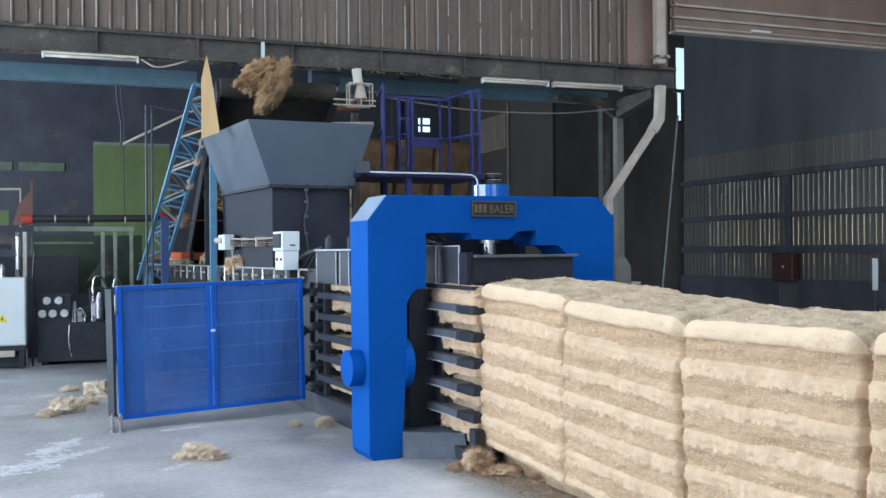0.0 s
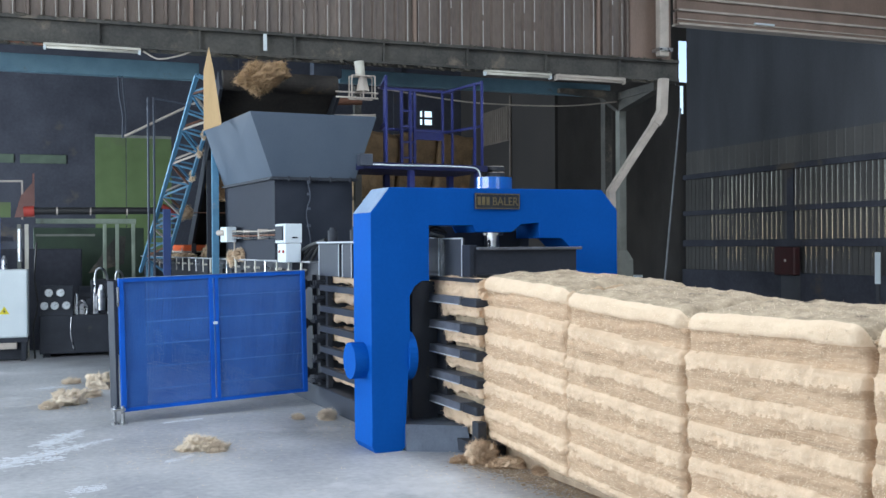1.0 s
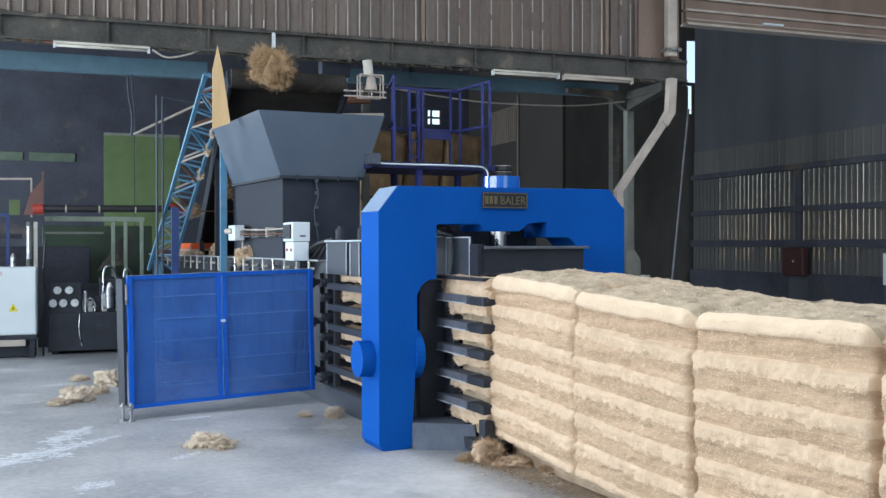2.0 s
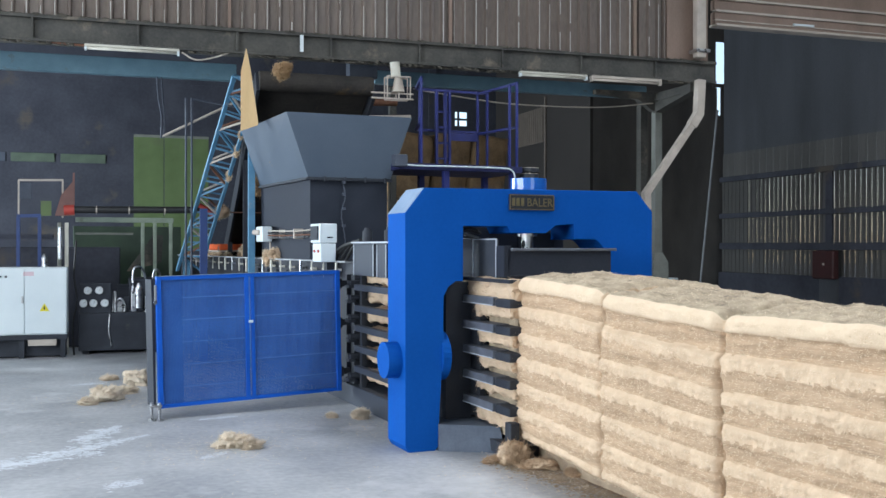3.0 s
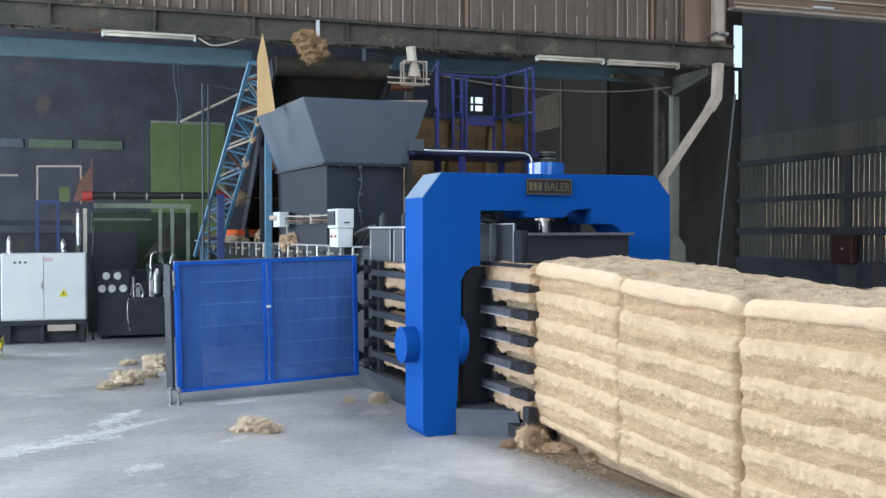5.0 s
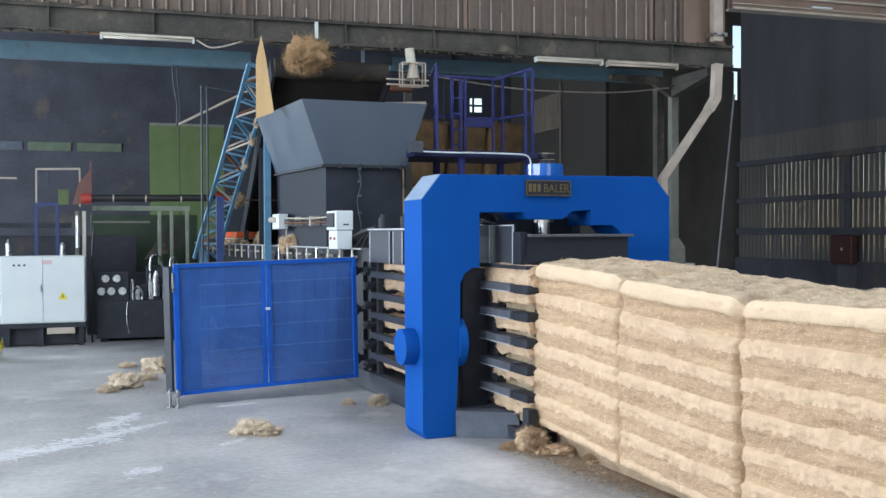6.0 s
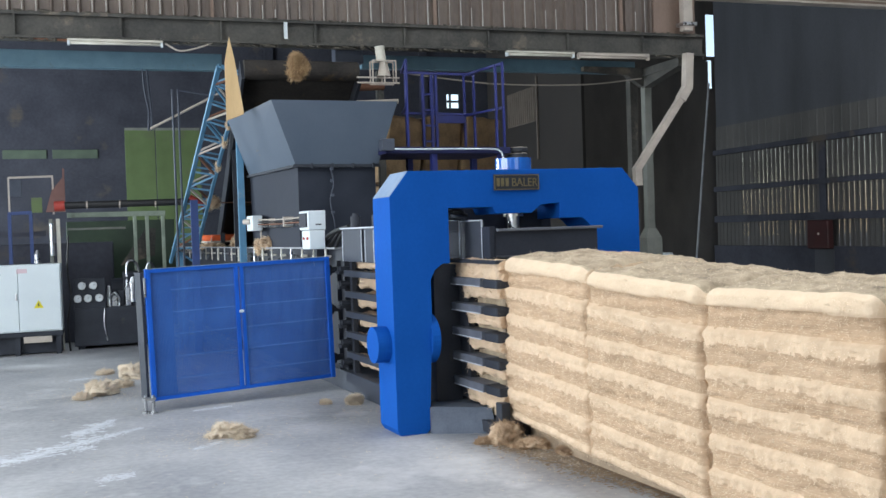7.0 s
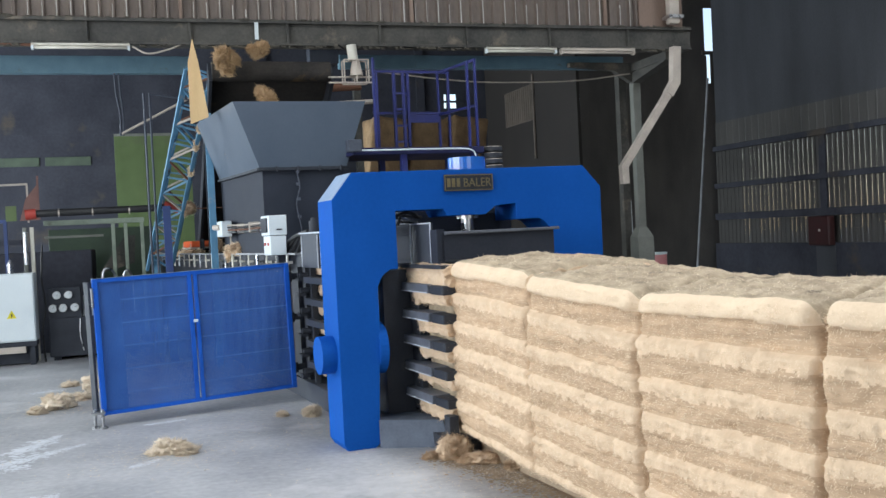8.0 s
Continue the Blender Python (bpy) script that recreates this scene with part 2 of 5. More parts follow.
def prism(bm, outline, y0, y1, bevel=0.0):
    """An outline of (x, z) corners, drawn out along y."""
    front = [bm.verts.new((x, y0, z)) for x, z in outline]
    back = [bm.verts.new((x, y1, z)) for x, z in outline]
    n = len(outline)
    fs = [bm.faces.new(front), bm.faces.new(list(reversed(back)))]
    for i in range(n):
        j = (i + 1) % n
        fs.append(bm.faces.new((front[j], front[i], back[i], back[j])))
    bmesh.ops.recalc_face_normals(bm, faces=fs)
    if bevel:
        es = list({e for f in fs for e in f.edges})
        bmesh.ops.bevel(bm, geom=es, offset=bevel, segments=2, affect="EDGES", profile=0.5)


def hull8(bm, low, high):
    """A solid between a lower and an upper ring of four corners."""
    lo, hi = [bm.verts.new(p) for p in low], [bm.verts.new(p) for p in high]
    fs = [bm.faces.new(lo[::-1]), bm.faces.new(hi)]
    for i in range(4):
        j = (i + 1) % 4
        fs.append(bm.faces.new((lo[i], lo[j], hi[j], hi[i])))
    bmesh.ops.recalc_face_normals(bm, faces=fs)


def hose(bm, pts, r, seg=8, steps=10):
    """A round hose that passes smoothly through the points."""
    p = [Vector(q) for q in pts]
    p = [p[0] * 2 - p[1]] + p + [p[-1] * 2 - p[-2]]
    line = []
    for i in range(1, len(p) - 2):
        for s in range(steps):
            t = s / steps
            line.append(0.5 * (2 * p[i] + (p[i + 1] - p[i - 1]) * t + (2 * p[i - 1] - 5 * p[i] + 4 * p[i + 1] - p[i + 2]) * t * t + (3 * p[i] - p[i - 1] - 3 * p[i + 1] + p[i + 2]) * t ** 3))
    line.append(p[-2])
    rings = []
    for i, c in enumerate(line):
        d = (line[min(i + 1, len(line) - 1)] - line[max(i - 1, 0)]).normalized()
        q = d.to_track_quat("Z", "Y")
        rings.append([bm.verts.new(c + q @ Vector((r * math.cos(k * 2 * math.pi / seg), r * math.sin(k * 2 * math.pi / seg), 0))) for k in range(seg)])
    for a, b in zip(rings, rings[1:]):
        for k in range(seg):
            bm.faces.new((a[k], a[(k + 1) % seg], b[(k + 1) % seg], b[k]))
    bm.faces.new(rings[0][::-1])
    bm.faces.new(rings[-1])


def B(fn, *args, **kw):
    bm = bmesh.new()
    fn(bm, *args, **kw)
    return bm


def part(name, bm, material, parent=None, label="", smooth=False):
    """Links a bmesh as one mesh object under a thing or a part."""
    me = bpy.data.meshes.new(name)
    if smooth:
        for f in bm.faces:
            f.smooth = True
    bm.to_mesh(me)
    bm.free()
    for k in material if isinstance(material, (list, tuple)) else [material]:
        me.materials.append(k)
    ob = new(name, me)
    ob.parent = parent
    if label:
        ob["label"] = label
    return ob


def thing(name, label, category, m=None, group=""):
    ob = new(name)
    ob.empty_display_size = 0.1
    if m is not None:
        ob.matrix_world = m
    return tagged(ob, label, category, group)


def structure(name, bm, material, label, category):
    return tagged(part(name, bm, material), label, category, kind="structure")


def ribs(bm, x0, x1, y, z0, z1, pitch=0.19, depth=0.035, rib=0.045, gap=0.0, along="x"):
    """A ribbed sheet of trapezoid profile; with gap, daylight slots stay open beside every few ribs."""
    pts, x, k = [], x0, 0
    while x < x1:
        w = min(pitch, x1 - x)
        pts += [(x, 0), (x + w - rib - 0.02, 0), (x + w - rib, -depth), (x + w - 0.02, -depth)]
        x += pitch
        k += 1
    pts.append((x1, 0))
    for off in (0, 0.004):
        vs = []
        for u, d in pts:
            p = [(u, y + d + off, z) if along == "x" else (y + d + off, u, z) for z in (z0, z1)]
            vs.append([bm.verts.new(q) for q in p])
        for a, b in zip(vs, vs[1:]):
            bm.faces.new((a[0], b[0], b[1], a[1]))


# ---- the shed ----
def build_shed():
    bm = bmesh.new()
    n = 60
    xs = [-60 + 160 * i / n for i in range(n + 1)]
    ys = [-50 + 130 * i / n for i in range(n + 1)]
    g = [[bm.verts.new((x, y, 0)) for x in xs] for y in ys]
    for j in range(n):
        for i in range(n):
            bm.faces.new((g[j][i], g[j][i + 1], g[j + 1][i + 1], g[j + 1][i]))
    structure("floor", bm, CONCRETE, "worn grey concrete shed floor with dust and scuffs", "floor")

    # main beam between the hall and the rear bay, with flanges and stiffeners
    bm = bmesh.new()
    box(bm, -9.5, 10.2, 14.05, 14.2, 4.29, 4.56)
    box(bm, -9.5, 10.2, 13.98, 14.26, 4.555, 4.60, 0.006)
    box(bm, -9.5, 10.2, 13.98, 14.26, 4.255, 4.292, 0.006)
    for k in range(-7, 8):
        box(bm, k * 1.3 - 0.012, k * 1.3 + 0.012, 13.985, 14.06, 4.29, 4.556)
    structure("beam", bm, BEAM, "dark weathered steel beam spanning the rear bay", "beam")
    rng = random.Random(31)
    bm = bmesh.new()
    x = -3.0
    while x < 10.1:
        thick = 0.5 + 0.5 * noise.noise(Vector((x * 0.7, 3.0, 0)))
        for z, drop in ((4.60, 0.0), (4.255, 0.6)):
            if drop and (0.5 < x < 1.95 or 6.7 < x < 9.3):
                continue
            r = rng.uniform(0.012, 0.034) * (0.4 + thick)
            bmesh.ops.create_icosphere(bm, subdivisions=1, radius=1.0, matrix=Matrix.LocRotScale((x, 13.985 + rng.uniform(-0.01, 0.06), z - r * drop), Euler((rng.random(), 0, rng.random())), (r * rng.uniform(1.2, 3.5), r, r * rng.uniform(0.4, 0.9))))
        if rng.random() < 0.35 * thick and not (0.5 < x < 1.95 or 6.7 < x < 9.3):
            c = Vector((x, 13.975, 4.25))
            for k in range(6):
                e = c + Vector((rng.gauss(0, 0.03), rng.gauss(0, 0.01), -rng.uniform(0.02, 0.09)))
                bm.faces.new([bm.verts.new(q) for q in (c - Vector((0.004, 0, 0)), c + Vector((0.004, 0, 0)), e)])
        x += rng.uniform(0.03, 0.11)
    tagged(part("beam_dust", bm, BEAM_DUST), "grey-brown fibre dust caught along the beam flanges", "dust", kind="stuff")
    bm = bmesh.new()
    box(bm, -9.5, 2.75, 15.4, 15.55, 4.11, 4.36, 0.01)
    box(bm, 4.9, 9.75, 15.4, 15.55, 4.19, 4.40, 0.01)
    structure("crane_beam", bm, TEAL, "faded teal painted steel beam behind the main beam", "beam")

    bm = bmesh.new()
    ribs(bm, -9.5, 9.35, 14.16, 4.598, 9.0, pitch=0.172, depth=0.055)
    structure("wall_upper", bm, SHEET, "brown ribbed steel cladding above the beam", "wall")
    structure("wall_upper_end", B(box, 9.35, 10.1, 14.08, 14.14, 4.605, 9.0), BROWN, "flat brown sheet at the end of the cladding", "wall")
    bm = bmesh.new()
    for x0, x1 in ((2.48, 2.52), (5.68, 5.73), (8.75, 8.8)):
        box(bm, x0, x1, 14.075, 14.115, 4.61, 9.0)
    structure("trim", bm, BROWN, "brown vertical seam strips on the cladding", "trim")

    # pale strips of uneven length along the rib edges
    rng = random.Random(12)
    bm = bmesh.new()
    for k in range(27, 110):
        x = -9.5 + (k + 1) * 0.172 - 0.045
        if x > 9.3 or rng.random() < 0.25:
            continue
        z = 4.62
        for s in range(3):
            h = rng.uniform(0.25, 1.3) * (1 if x > 3.5 else 0.4)
            box(bm, x, x + rng.choice((0.008, 0.012, 0.016)), 14.101, 14.106, z, z + h)
            z += h + rng.uniform(0.02, 0.5)
    structure("rib_edge", bm, PALE_RIB, "pale strips along the edges of the cladding ribs", "trim")

    # header over the right-hand doorway: stacked rails under brown boards
    hd = structure("wall_header", B(box, 10.2, 24, 14.05, 14.16, 6.305, 9.0), BROWN, "brown boarded wall over the doorway", "wall")
    for k, (z0, z1) in enumerate(((5.225, 5.42), (5.455, 5.62), (5.655, 5.95), (5.955, 6.30))):
        part("plank", B(box, 10.2, 24, 14.04 + 0.012 * (k % 2), 14.16, z0, z1, 0.004), BROWN, hd)
    for z0, z1, y0 in ((5.19, 5.225, 13.98), (5.28, 5.30, 14.02), (5.42, 5.455, 14.0), (5.62, 5.655, 14.0)):
        part("rail", B(box, 10.2, 24, y0, 14.2 if z1 < 5.25 else 14.1, z0, z1, 0.004), PIPE, hd, "grey steel door rail")
    part("rail_bracket", B(box, 11.7, 12.1, 13.99, 14.03, 5.30, 5.33), WHITE, hd, "bright strip on the rail")

    # side wall of the right bay, ribbed sheets on rails, narrow daylight slots in the lower part
    bm = bmesh.new()
    ribs(bm, 8.0, 21.42, 15.42, 3.9, 9.0, along="y", pitch=0.25, depth=0.001)
    structure("side_wall_top", bm, DARKSHEET, "dark ribbed upper cladding of the side bay", "wall")
    bm = bmesh.new()
    ribs(bm, 8.0, 21.42, 15.40, 3.28, 3.92, along="y", pitch=0.25, depth=0.008)
    structure("side_wall_middle", bm, GREYSHEET, "grey ribbed cladding band of the side bay", "wall")
    rng = random.Random(4)
    low = structure("side_wall_low", B(box, 15.41, 15.45, 8.0, 14.15, 0.0, 3.24), GREYSHEET, "grey ribbed sheets with thin daylight gaps between them", "wall")
    w, bank = 0.155, {}
    for z0, z1 in ((2.42, 3.24), (1.68, 2.34), (0.98, 1.60)):
        for g in (0.0, 0.004, 0.006, 0.008, 0.010, 0.013, 0.016):
            bm = bmesh.new()
            box(bm, 0, 0.003, 0, w - g, z0, z1)
            box(bm, -0.012, 0, 0.05, 0.08, z0, z1)
            me = bpy.data.meshes.new("sheet")
            bm.to_mesh(me)
            bm.free()
            me.materials.append(GREYSHEET)
            bank[z0, g] = me
    for z0 in (2.42, 1.68, 0.98):
        y = 14.16
        while y < 21.3:
            open_to = 21.0 if z0 > 1 else 20.4
            g = rng.choice((0.006, 0.008, 0.008, 0.010)) if y < open_to and not 17.42 < y < 17.62 else 0.0
            if y > 19.6 or z0 < 1:
                g = rng.choice((0.0, 0.004, 0.006, 0.008)) if g else 0.0
            o = new("sheet", bank[z0, g])
            o.parent, o.location = low, (15.40, y, 0)
            y += w
    plinth = structure("girt", B(box, 15.26, 15.52, 8.0, 21.4, 0.0, 1.0), ROUGHDARK, "dark low plinth and horizontal wall rails", "rail")
    for z0, z1 in ((3.22, 3.34), (2.32, 2.44), (1.56, 1.72)):
        part("wall_rail", B(box, 15.28, 15.46, 8.0, 21.4, z0, z1, 0.004), ROUGHDARK, plinth)
    structure("side_column", B(box, 15.34, 15.38, 17.42, 17.62, 0.0, 3.3, 0.006), ROUGHDARK, "dark steel column against the side wall", "column")

    # back walls of the rear bays; a tall gap of daylight stays open in the corner
    bm = bmesh.new()
    ribs(bm, 12.0, 15.52, 21.80, 0.0, 4.95, pitch=0.25, depth=0.001)
    ribs(bm, 12.0, 15.48, 21.80, 4.95, 5.64, pitch=0.25, depth=0.001)
    ribs(bm, 12.0, 15.44, 21.80, 5.64, 6.80, pitch=0.25, depth=0.001)
    ribs(bm, 12.0, 16.4, 21.80, 6.80, 9.0, pitch=0.25, depth=0.001)
    box(bm, 15.50, 16.4, 21.82, 21.84, 0.0, 4.95)
    box(bm, 15.60, 16.4, 21.82, 21.84, 4.95, 5.68)
    box(bm, 15.3, 15.7, 21.70, 21.74, 5.64, 5.73)
    structure("wall_return", B(box, 11.92, 11.998, 21.8, 27.99, 0, 9), DIMMED_SHEET, "dark brown return wall of the rear bay", "wall")
    structure("wall_back_right", bm, LIFTED_SHEET, "dark brown back cladding with a tall daylight gap in the corner", "wall")
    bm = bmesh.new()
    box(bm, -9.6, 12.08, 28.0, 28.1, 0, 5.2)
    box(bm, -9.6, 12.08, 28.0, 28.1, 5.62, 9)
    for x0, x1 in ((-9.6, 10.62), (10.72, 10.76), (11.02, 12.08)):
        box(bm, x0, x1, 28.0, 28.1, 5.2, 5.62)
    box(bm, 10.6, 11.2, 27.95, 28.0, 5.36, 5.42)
    # unseen side wall, left open where the added rear lamp stands
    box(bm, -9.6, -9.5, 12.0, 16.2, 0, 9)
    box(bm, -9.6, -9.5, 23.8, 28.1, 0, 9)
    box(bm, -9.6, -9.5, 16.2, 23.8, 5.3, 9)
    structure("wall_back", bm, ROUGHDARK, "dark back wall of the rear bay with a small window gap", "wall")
    bm = bmesh.new()
    box(bm, 11.90, 11.915, 24.5, 26.4, 4.42, 5.36)
    for k in range(13):
        box(bm, 11.87, 11.90, 24.53 + k * 0.145, 24.60 + k * 0.145, 4.44, 5.34)
    box(bm, 11.86, 11.90, 24.3, 24.36, 3.4, 5.6)
    structure("wall_panel", bm, PALEBROWN, "pale brown ribbed sheet set in the dark back wall", "wall panel")
    bm = bmesh.new()
    for x in (-6.5, 5.4, 9.9):
        box(bm, x - 0.12, x + 0.12, 27.92, 27.98, 0, 9)
    structure("rear_column", bm, ROUGHDARK, "dark steel columns along the back wall", "column")
    bm = bmesh.new()
    for z in (1.9, 3.3, 4.6, 6.0):
        box(bm, -9.4, 11.9, 27.985, 27.998, z, z + 0.14)
    structure("rear_girt", bm, ROUGHDARK, "dark wall rails along the back wall", "rail")
    # the hall round the camera: walls with big doorways, roof with roof lights
    bm = bmesh.new()
    box(bm, -9.6, -9.45, -7.6, -5.2, 0, 9)
    box(bm, -9.6, -9.45, 10.2, 12.0, 0, 9)
    box(bm, -9.6, -9.45, -5.2, 10.2, 5.7, 9)
    box(bm, -9.6, -1.6, -7.6, -7.45, 0, 9)
    box(bm, 7.6, 24.1, -7.6, -7.45, 0, 9)
    box(bm, -1.6, 7.6, -7.6, -7.45, 5.8, 9)
    box(bm, 24.0, 24.15, -7.6, 14.2, 0, 9)
    box(bm, 15.5, 24.15, 14.06, 14.2, 0, 5.2)
    structure("wall_hall", bm, GREYSHEET, "grey sheet walls of the hall with wide open doorways", "wall")
    bm = bmesh.new()
    for x0, x1 in ((-9.6, -2.6), (-1.4, 5.4), (6.6, 12.4), (13.6, 24.15)):
        box(bm, x0, x1, -7.6, 14.2, 9.0, 9.1)
    for x0, x1 in ((-2.6, -1.4), (5.4, 6.6), (12.4, 13.6)):
        box(bm, x0, x1, -7.6, 0.4, 9.0, 9.1)
        box(bm, x0, x1, 9.6, 14.2, 9.0, 9.1)
    box(bm, -9.6, 24.15, 14.2, 28.1, 9.0, 9.1)
    structure("ceiling", bm, DARKSHEET, "dark sheet roof with open roof lights", "ceiling")


def build_post():
    p = thing("support_post", "grey-green square steel post with a concrete foot", "post", pose(9.89, 15.3, 0))
    part("shaft", B(box, -0.068, 0.068, -0.068, 0.068, 1.35, 4.2, 0.008), POST, p)
    bm = bmesh.new()
    hull8(bm, [(-0.15, -0.15, 0), (0.16, -0.15, 0), (0.16, 0.15, 0), (-0.15, 0.15, 0)], [(-0.14, -0.14, 1.36), (0.15, -0.14, 1.36), (0.15, 0.14, 1.36), (-0.14, 0.14, 1.36)])
    hull8(bm, [(-0.14, -0.14, 1.36), (0.15, -0.14, 1.36), (0.15, 0.14, 1.36), (-0.14, 0.14, 1.36)], [(-0.075, -0.075, 1.52), (0.075, -0.075, 1.52), (0.075, 0.075, 1.52), (-0.075, 0.075, 1.52)])
    part("rear_shaft", B(box, -0.11, 0.02, 0.35, 0.50, 0.0, 4.2), BEAM, p, "dull dark twin post behind")
    part("foot", bm, POST, p, "grey concrete foot with chamfered top")
    # curved haunch towards the hall beam
    bm = bmesh.new()
    ol = [(-1.2, 4.27), (-1.2, 4.2), (-0.4, 4.14), (-0.1, 3.95), (0.1, 3.95), (0.1, 4.27)]
    prism(bm, ol, -0.06, 0.06)
    bar(bm, (0, -1.15, 4.2), (0, 0, 4.0), 0.16, 0.16)
    box(bm, -0.1, 0.1, -1.2, 0.1, 4.12, 4.25)
    part("haunch", bm, BEAM, p, "dark steel haunch under the beam")


def build_drainpipe():
    p = thing("drainpipe", "pale grey square drainpipe running down and bent sideways", "pipe")
    bm = bmesh.new()
    box(bm, 9.735, 9.905, 13.82, 13.96, 4.62, 9.0, 0.02)
    part("upper_pipe", bm, PIPE, p)
    bm = bmesh.new()
    bar(bm, (9.83, 13.88, 4.27), (9.795, 13.88, 3.70), 0.13, 0.13)
    bar(bm, (9.80, 13.88, 3.74), (9.67, 13.88, 3.54), 0.132, 0.132)
    part("elbow", bm, PIPE, p)
    bm = bmesh.new()
    bar(bm, (9.72, 13.88, 3.62), (8.84, 13.88, 2.43), 0.105, 0.105)
    part("slanted_pipe", bm, PIPE, p)
    bm = bmesh.new()
    bar(bm, (8.86, 13.88, 2.48), (8.87, 13.88, 2.20), 0.11, 0.11)
    part("spout", bm, PIPE, p)
    for z in (5.9, 4.7):
        part("pipe_clip", B(box, 9.70, 9.95, 13.78, 14.0, z, z + 0.05), STEEL, p)


def build_tube_light(x0, x1, z, lit):
    p = thing("tube_light", "long white fluorescent batten under the beam" if lit else "dusty grey unlit fluorescent batten under the beam", "lamp", pose(x0, 14.02, z), group="lights under the beam")
    w = x1 - x0
    part("batten", B(box, 0, w, -0.04, 0.05, 0.05, 0.11, 0.006), OFFWHITE if lit else PIPE, p)
    part("tube", B(rod, (0.03, -0.01, 0.03), (w - 0.03, -0.01, 0.03), 0.02), OFFWHITE if lit else PIPE, p, smooth=True)
    for x in (0, w - 0.03):
        part("end_cap", B(box, x, x + 0.03, -0.035, 0.03, 0.0, 0.06), WHITE if lit else PIPE, p)


build_shed()
build_post()
build_drainpipe()
build_tube_light(0.63, 1.83, 4.18, True)
build_tube_light(6.78, 7.9, 4.18, True)
build_tube_light(7.97, 9.2, 4.17, False)


# ---- the baler ----
MACHINE = pose(3.190, 7.734, 0, 0, 0, 4.6)
BANDS = (1.44, 1.183, 0.982, 0.806, 0.610, 0.424, 0.252, -0.3)   # where the rails have pressed the bales in
FINS = (1.165, 0.955, 0.755, 0.55, 0.345)


def build_baler():
    m = thing("baler", "blue and black horizontal baler with a grey feed hopper", "baler", MACHINE)
    # blue press frame
    ol = [(-0.03, 0.05), (0.0, 0.0), (0.22, 0.0), (0.25, 0.03), (0.262, 0.30), (0.285, 0.72), (0.295, 0.95), (0.295, 1.22), (0.335, 1.30),
          (0.40, 1.345), (0.465, 1.345), (0.465, 1.79), (0.86, 1.79), (0.89, 1.735), (1.22, 1.735), (1.31, 1.80), (1.49, 1.815), (1.49, 1.685),
          (1.70, 1.685), (1.74, 1.66), (1.80, 1.60), (1.82, 1.3), (1.82, 0.0), (2.28, 0.0), (2.28, 1.93), (2.12, 2.105), (0.13, 2.09), (-0.035, 1.885)]
    part("press_frame", B(prism, ol, 0.0, 0.40, 0.004), BLUE, m, "bright blue painted steel press frame")
    # thin paler plate laid on the sloping shoulder
    bm = bmesh.new()
    u, v = Vector((-0.033, 0, 1.889)), Vector((0.127, 0, 2.088))
    n = Vector((-(v - u).z, 0, (v - u).x)).normalized() * 0.003
    hull8(bm, [u + Vector((0, 0.005, 0)), v + Vector((0, 0.005, 0)), v + Vector((0, 0.395, 0)), u + Vector((0, 0.395, 0))], [q + n for q in (u + Vector((0, 0.005, 0)), v + Vector((0, 0.005, 0)), v + Vector((0, 0.395, 0)), u + Vector((0, 0.395, 0)))])
    part("shoulder_plate", bm, SHOULDER, m, "pale sloping shoulder")
    bm = bmesh.new()
    rod(bm, (-0.145, 0.2, 0.715), (0.0, 0.2, 0.715), 0.145, 32)
    part("pivot_pin", bm, BLUE, m)
    bm = bmesh.new()
    rod(bm, (0.28, 0.16, 0.74), (0.35, 0.16, 0.74), 0.20, 32)
    part("pin_flange", bm, BLUE, m)
    bm = bmesh.new()
    rod(bm, (1.165, 0.2, 2.09), (1.165, 0.2, 2.20), 0.155, 32)
    part("cylinder_head", bm, GLOSSBLUE, m, "blue cylinder head on top of the frame", smooth=False)
    bm = bmesh.new()
    rod(bm, (1.12, 0.14, 1.6), (1.12, 0.14, 1.76), 0.05, 20)
    rod(bm, (1.12, 0.14, 1.71), (1.12, 0.14, 1.745), 0.085, 20)
    part("ram_rod", bm, STEEL, m, "polished steel ram rod", smooth=False)
    plate = part("name_plate", B(box, 0.873, 1.29, -0.018, -0.002, 1.925, 2.055, 0.003), BLACK, m, "black name plate with gold lettering")
    bm = bmesh.new()
    for z0, z1 in ((2.046, 2.052), (1.928, 1.934)):
        box(bm, 0.878, 1.285, -0.022, -0.017, z0, z1)
    for x0 in (0.876, 1.281):
        box(bm, x0, x0 + 0.006, -0.022, -0.017, 1.93, 2.05)
    part("plate_rim", bm, GOLD, plate)
    bm = bmesh.new()  # the maker's mark as plain gold shapes
    for x0 in (0.895, 0.935, 0.977):
        box(bm, x0, x0 + 0.028, -0.022, -0.017, 1.958, 2.025)
    part("maker_mark", bm, GOLD, plate, "plain gold blocks in place of the maker's mark")
    cu = bpy.data.curves.new("lettering", "FONT")
    cu.body, cu.size, cu.extrude, cu.align_x = "BALER", 0.098, 0.002, "LEFT"
    tmp = bpy.data.objects.new("lettering", cu)
    me = bpy.data.meshes.new_from_object(tmp)
    bpy.data.objects.remove(tmp)
    me.materials.append(GOLD)
    t = new("lettering", me)
    t.parent, t.matrix_basis = plate, pose(1.03, -0.021, 1.957, 90) @ Matrix.Diagonal((0.88, 1, 1, 1))

    # outlet: rails that hold the bale, black side plates, top clamp
    for z in FINS:
        bm = bmesh.new()
        box(bm, 0.555, 0.70, -0.36, 0.24, z, z + 0.065, 0.004)
        f = part("outlet_rail", bm, FINPAINT, m, "worn black steel outlet rail")
        bm = bmesh.new()
        box(bm, 0.551, 0.5545, -0.35, 0.235, z + 0.001, z + 0.008)
